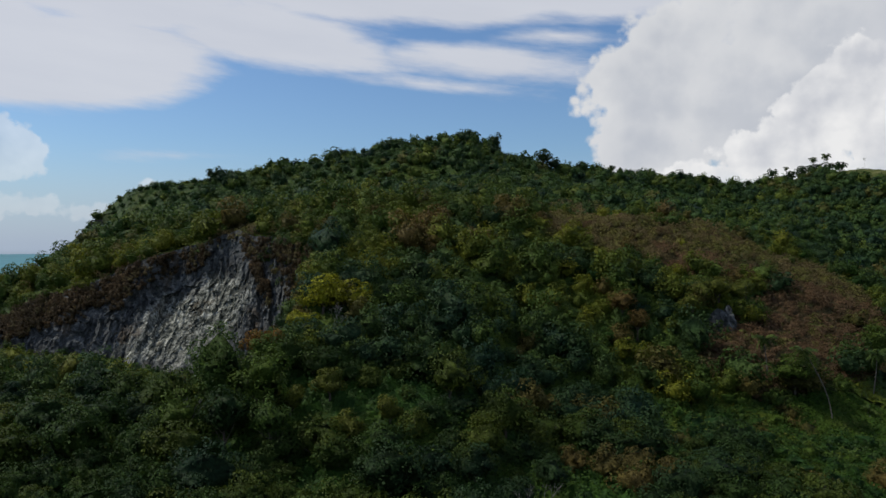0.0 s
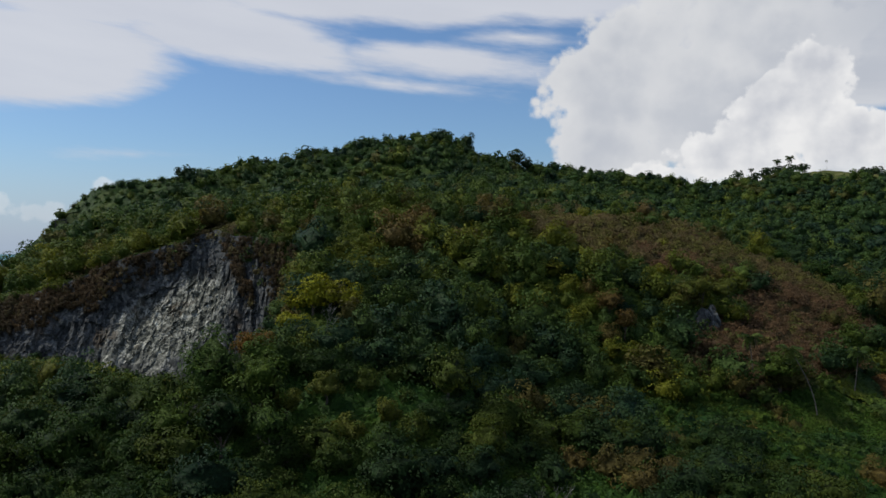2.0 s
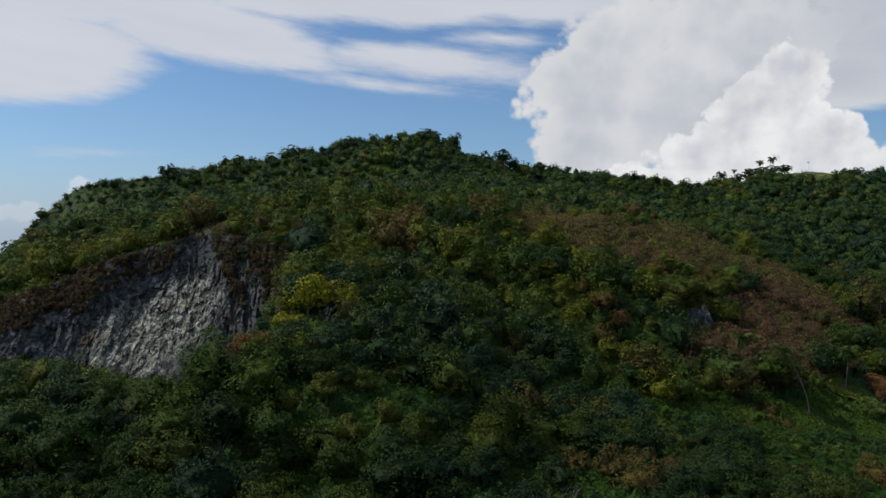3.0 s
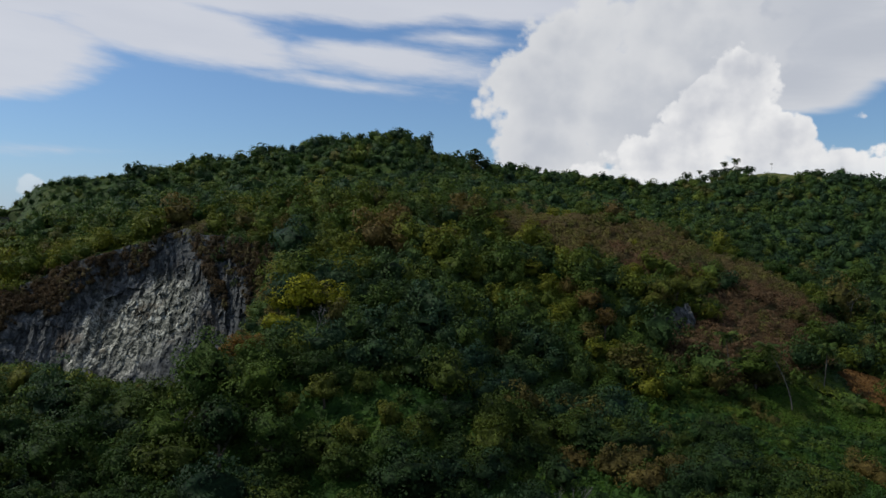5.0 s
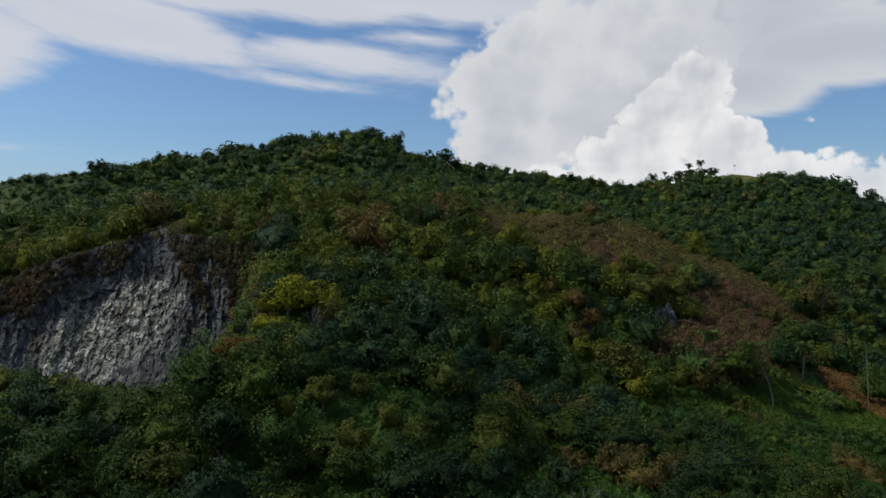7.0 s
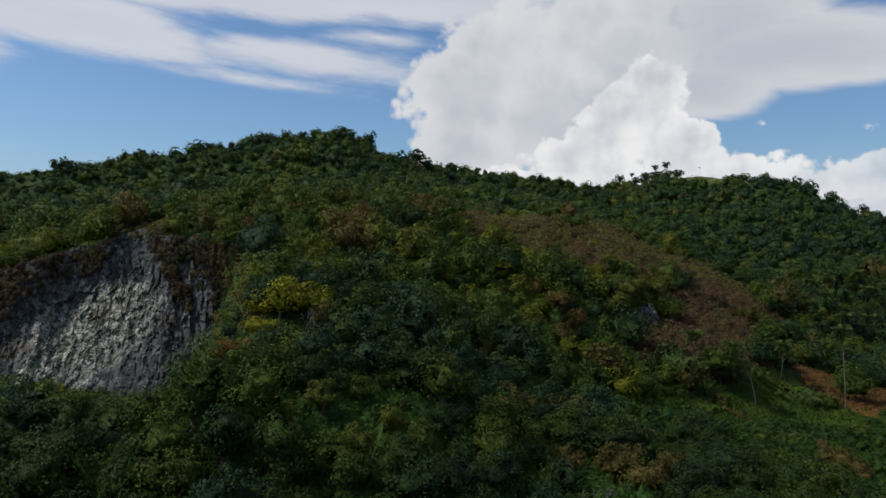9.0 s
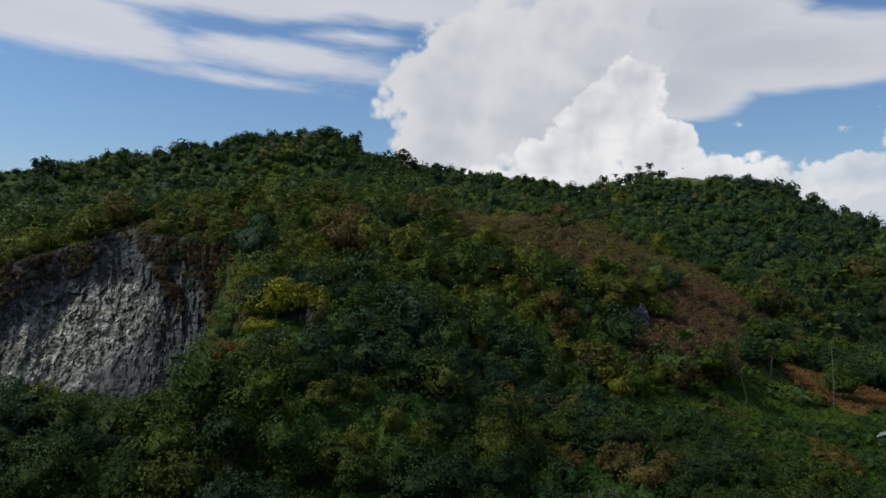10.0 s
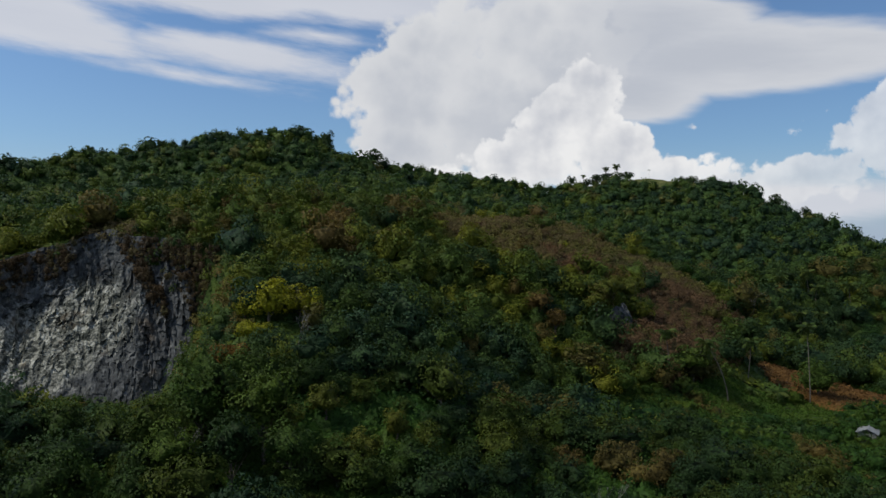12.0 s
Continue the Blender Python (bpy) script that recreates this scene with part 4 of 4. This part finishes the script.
for x, y, r, st, sd in ((302, 380, 4.4, 2.6, 344), (306, 362, 4.0, 2.8, 345), (308, 347, 4.4, 2.2, 346)):
    t = single_tree(x, y, sd, r, st, LEAF_CREST, "dark tree standing up on the falling ridge", leaves=420, leaf=0.2, lobes=16, flat=0.95, core=0.5)
    t["group"] = "trees on the falling ridge"
single_tree(127, 178, 319, 6.6, 0.6, LEAF_BROAD, "dense green tree beside the bare soil", leaves=2000, leaf=0.075, lobes=24, flat=0.98)
single_tree(90, 186, 321, 7.0, 3.6, LEAF_BROAD, "broad vine-covered green tree at the foot of the slope", leaves=2400, leaf=0.075, lobes=24, flat=0.55)
slim = []
for i, (r, st, fl) in enumerate(((2.8, 1.6, 1.15), (3.4, 1.2, 0.9), (2.4, 2.4, 1.3))):
    t = make_tree(340 + i, r, st, leaves=260, leaf=0.22, lobes=9, flat=fl, mat=LEAF_CREST, label="slim dark tree rising above the ridge woods")
    t["group"] = "trees along the skyline"
    slim.append(t)
place = np.random.RandomState(77)
spots = [(x, y) for x, y in zip(place.uniform(84, 238, 26), place.uniform(-5, 3, 26))] + [(x, y) for x, y in zip(place.uniform(-150, 50, 6), place.uniform(-5, 3, 6))]
for i, (x, dy) in enumerate(spots):
    y = float(np.interp(x, [c[0] for c in MAIN[5:]], [c[1] for c in MAIN[5:]])) + dy
    if i < 3:
        stand(slim[i], x, y, i * 50)
    else:
        z = float(land(np.array([x]), np.array([y]))[0])
        copy_thing(slim[i % 3], pose(x, y, z - 0.3, 0, 0, place.uniform(0, 360)) @ Matrix.Scale(1.0, 4)).scale = [place.uniform(0.75, 1.2)] * 3
for x, y, r, top, sd in ((74, 209, 4.2, 50, 351), (80, 212, 4.6, 51, 352), (87, 214, 4.0, 49, 353), (70, 205, 3.6, 46, 354), (91, 219, 3.8, 50, 355)):
    t = single_tree(x, y, sd, r, 2.0, LEAF_OLIVE, "ochre-green tree leaning over the rock outcrop", leaves=900, lobes=20, leaf=0.085, core=0.78, top=top)
    t["group"] = "trees above the outcrop"
for x, y, r, top, sd in ((50, 203, 4.6, 47.5, 356), (53, 199, 3.8, 42, 357)):
    t = single_tree(x, y, sd, r, 2.0, LEAF_TAWNY, "tawny orange-brown tree on the green slope", leaves=1000, lobes=20, leaf=0.085, core=0.78, top=top)
    t["group"] = "tawny trees on the slope"
single_tree(165, 232, 320, 4.2, 3.0, LEAF_OLIVE, "grey-green tree with a pale crown")


def frond_mesh(length, droop, seed, pairs=13):
    """A palm leaf: an arched rib with hanging leaflets on both sides, pointing along +x."""
    r = random.Random(seed)
    bm = bmesh.new()
    rib = []
    for i in range(pairs + 1):
        u = i / pairs
        rib.append(Vector((length * (u - 0.18 * droop * u * u), 0, length * (0.38 * u - droop * 0.75 * u * u))))
    for a, b in zip(rib, rib[1:]):
        limb(bm, a, b, 0.012, 0.009, 3)
    for i in range(1, pairs + 1):
        u = i / pairs
        span = length * 0.30 * math.sin(0.35 + 2.6 * u) + 0.15
        for side in (-1, 1):
            p = rib[i]
            tip = p + Vector((span * 0.5, side * span * 0.8, -span * r.uniform(0.35, 0.8)))
            w = Vector((0.04, 0, 0.0))
            bm.faces.new([bm.verts.new(p - w), bm.verts.new(p + w), bm.verts.new(tip + w * 0.3), bm.verts.new(tip - w * 0.3)])
    return bm


FROND = []
for i in range(3):
    me = bpy.data.meshes.new("frond")
    b = frond_mesh(1.0, [0.55, 0.85, 1.2][i], i)
    b.to_mesh(me)
    b.free()
    me.materials.append(LEAF_PALM)
    FROND.append(me)


def palm(x, y, height, lean, turn, seed, label, spread=3.4, fronds=16, group="palms", girth=0.165):
    r = random.Random(seed)
    tree = tagged(new("palm_tree"), label, "palm", group)
    bm = bmesh.new()
    n, line = 9, []
    for i in range(n + 1):
        u = i / n
        line.append(Vector((lean * u ** 1.7, 0.25 * math.sin(u * 4 + seed), height * u)))
    for i in range(n):
        a, b = girth * (1 - 0.45 * i / n), girth * (1 - 0.45 * (i + 1) / n)
        limb(bm, line[i] - Vector((0, 0, 0.5 if i == 0 else 0.02)), line[i + 1], a, b, 8)
    part("trunk", bm, BARK_PALM, tree)
    for i in range(fronds):
        f = new("frond", FROND[i % 3])
        f.parent = tree
        pitch = [20, -5, -35][i % 3] + r.uniform(-12, 12)
        s = spread * r.uniform(0.85, 1.1)
        f.matrix_basis = Matrix.Translation(line[-1]) @ pose(0, 0, 0, 0, 0, i * 137.5 + r.uniform(-10, 10)) @ pose(0, 0, 0, 0, -pitch, 0) @ Matrix.Scale(s, 4)
    return stand(tree, x, y, turn)


BARK_PALM = bark("palm bark", (0.09, 0.08, 0.065), (0.19, 0.17, 0.14))
palm(121, 175, 22.0, 0.9, 150, 1, "tall slim coconut palm at the edge of the meadow", 2.9, group="palms in the valley")
palm(112, 189, 12.0, 0.8, 20, 2, "coconut palm with a pale trunk beside the bare soil", 3.0, group="palms in the valley")
palm(95, 177.5, 17.0, -6.5, -10, 3, "leaning coconut palm with a dark trunk", 3.3, group="palms in the valley")
palm(84, 189, 11.0, 1.0, 90, 4, "coconut palm rising from thick growth", 3.2, group="palms in the valley")
palm(113, 178.5, 3.0, 0.3, 0, 5, "short young palm in the meadow", 3.4, 12, group="palms in the valley")
palm(106, 181, 1.8, 0.2, 70, 6, "young palm with upright leaves in the meadow", 2.2, 10, group="palms in the valley")
for i, (x, y, h) in enumerate(((157, 228, 9), (172, 230, 10), (190, 238, 10), (165, 246, 9), (182, 252, 10), (200, 250, 11), (176, 240, 9), (208, 262, 10), (160, 236, 8), (194, 264, 9), (214, 246, 10))):
    palm(x, y, h, 0.8, i * 77, 20 + i, "coconut palm among the trees of the side valley", 3.4, group="palms of the side valley")
palm(271, 517, 15.5, 0.6, 0, 7, "tall coconut palm among umbrella trees on the hilltop", 3.8, group="palms on the hilltop")
palm(264, 520, 13.5, -0.6, 40, 8, "coconut palm among umbrella trees on the hilltop", 3.2, group="palms on the hilltop")
palm(249, 529, 11.0, 0.3, 90, 9, "slim coconut palm at the end of the hilltop trees", 2.4, group="palms on the hilltop")
palm(282, 488, 7.5, 0.1, 0, 10, "thin solitary palm on the hilltop grass", 1.2, 7, group="palms on the hilltop", girth=0.045)


# ---- bare trees ----
def bare_tree(x, y, height, seed, label):
    r = random.Random(seed)
    bm = bmesh.new()

    def grow(p, d, length, rad, depth):
        q = p + d * length
        limb(bm, p, q, rad, rad * 0.6, 5)
        if depth:
            for _ in range(3 if depth > 1 else 4):
                e = (d + Vector((r.uniform(-1, 1), r.uniform(-1, 1), r.uniform(-0.2, 0.7))) * 0.75).normalized()
                grow(q, e, length * r.uniform(0.5, 0.75), rad * 0.55, depth - 1)
    grow(Vector((0, 0, -0.5)), Vector((0, 0, 1)), height * 0.42, 0.16, 4)
    t = tagged(new("bare_tree"), label, "tree")
    part("crown", bm, BARK_PALE, t)
    return stand(t, x, y)


BARK_PALE = bark("pale dead wood", (0.09, 0.085, 0.075), (0.22, 0.21, 0.19))
bare_tree(-45, 128, 11, 1, "leafless pale grey tree among green trees")
bare_tree(-24, 159, 9, 2, "leafless pale tree below the golden tree")
bare_tree(152, 232, 13, 4, "bare pale tree on the side valley's slope")
bare_tree(14, 108, 11, 3, "dead grey tree standing among green trees")


# ---- rock beside the dry scrub ----
def outcrop(x, y, wide, high, seed, label):
    """A short steep face of jointed rock with a rounded back."""
    u, v = np.meshgrid(np.linspace(-1, 1, 56), np.linspace(0, 1, 44), indexing="ij")
    a, h = u * wide, v * high * (1 - 0.45 * u ** 2) * (1 + 0.12 * np.sin(u * 5 + seed))
    out = 0.9 * blocks(a, h, 2.4, 5.0, seed) + 0.5 * blocks(a, h, 1.0, 2.0, seed + 1)
    d = -out * np.sin(np.clip(v, 0.05, 1) * math.pi * 0.5) + 3.0 * v ** 3 + 5 * u ** 4
    rock = part("rock_outcrop", grid_mesh("rock_outcrop", a[::-1], d[::-1], h[::-1] - 0.5, True), STONE)
    tagged(rock, label, "rock")
    return stand(rock, x, y, 35, sink=5.0)


outcrop(82, 205, 5.5, 13.0, 5, "grey weathered rock outcrop beside the brown scrub")


def boulder(x, y, size, label):
    bm = bmesh.new()
    bmesh.ops.create_icosphere(bm, subdivisions=3, radius=size)
    for v in bm.verts:
        v.co *= 1 + 0.35 * noise.noise(v.co * 1.3)
        v.co.z *= 0.6
    rock = tagged(part("boulder", bm, STONE), label, "rock")
    return stand(rock, x, y, 0, sink=-0.1)


boulder(106, 180, 0.8, "small pale boulder at the edge of the meadow")


# ---- shelters ----
def box(bm, x0, x1, y0, y1, z0, z1):
    m = bmesh.ops.create_cube(bm, size=1.0)
    for v in m["verts"]:
        v.co = Vector(((x0 + x1) / 2 + v.co.x * (x1 - x0), (y0 + y1) / 2 + v.co.y * (y1 - y0), (z0 + z1) / 2 + v.co.z * (z1 - z0)))
    return m["verts"]


def slab(bm, *size):
    box(bm, *size)
    bmesh.ops.bevel(bm, geom=bm.edges[:], offset=0.02, segments=1, affect="EDGES")
    return bm


def plain(name, colour, rough=0.7):
    m, N = material(name)
    pos = N.add("ShaderNodeTexCoord").outputs["Object"]
    n = N.noise(pos, 3.0, 5.0, 0.65)
    dark = tuple(c * 0.6 for c in colour)
    p = N.add("ShaderNodeBsdfPrincipled", Base_Color=N.ramp(n, [(0.35, dark), (0.6, colour)]), Roughness=rough)
    finish(N, p.outputs[0])
    return m


WOOD_DARK = plain("weathered dark timber", (0.06, 0.05, 0.045))
TIN = plain("dull grey sheet metal", (0.20, 0.21, 0.21), 0.6)
LIME = plain("grey plaster", (0.22, 0.22, 0.21), 0.9)

shelter = tagged(new("lookout_shelter"), "small dark flat-roofed timber shelter on the slope", "shelter")
part("roof", slab(bmesh.new(), -2.9, 2.9, -2.0, 2.0, 2.5, 3.1), WOOD_DARK, shelter)
part("deck", slab(bmesh.new(), -2.7, 2.7, -1.8, 1.8, -0.2, 0.15), WOOD_DARK, shelter)
for px in (-2.5, 2.5):
    for py in (-1.6, 1.6):
        part("post", slab(bmesh.new(), px - 0.25, px + 0.25, py - 0.25, py + 0.25, -5.0, 2.5), WOOD_DARK, shelter)
stand(shelter, -189, 398, 25, sink=-0.9)

hut = tagged(new("hut"), "small grey hut with a sheet-metal roof in the shrubs", "hut")
part("wall", slab(bmesh.new(), -2.6, 2.6, -1.9, 1.9, -0.3, 2.3), LIME, hut)
bm = bmesh.new()
for side in (-1, 1):
    n = 26
    for i in range(n):
        x0, x1 = -3.0 + 6.0 * i / n, -3.0 + 6.0 * (i + 1) / n
        z0, z1 = (0.05 if i % 2 else 0.0), (0.0 if i % 2 else 0.05)
        bm.faces.new([bm.verts.new(c) for c in ((x0, 0, 3.3 + z0), (x1, 0, 3.3 + z1), (x1, side * 2.4, 2.2 + z1), (x0, side * 2.4, 2.2 + z0))])
part("roof", bm, TIN, hut)
part("door", slab(bmesh.new(), -0.45, 0.45, -1.97, -1.9, -0.1, 1.9), WOOD_DARK, hut)
part("window", slab(bmesh.new(), 1.2, 1.9, -1.96, -1.9, 0.9, 1.6), WOOD_DARK, hut)
stand(hut, 106, 143, 35, sink=0.9)
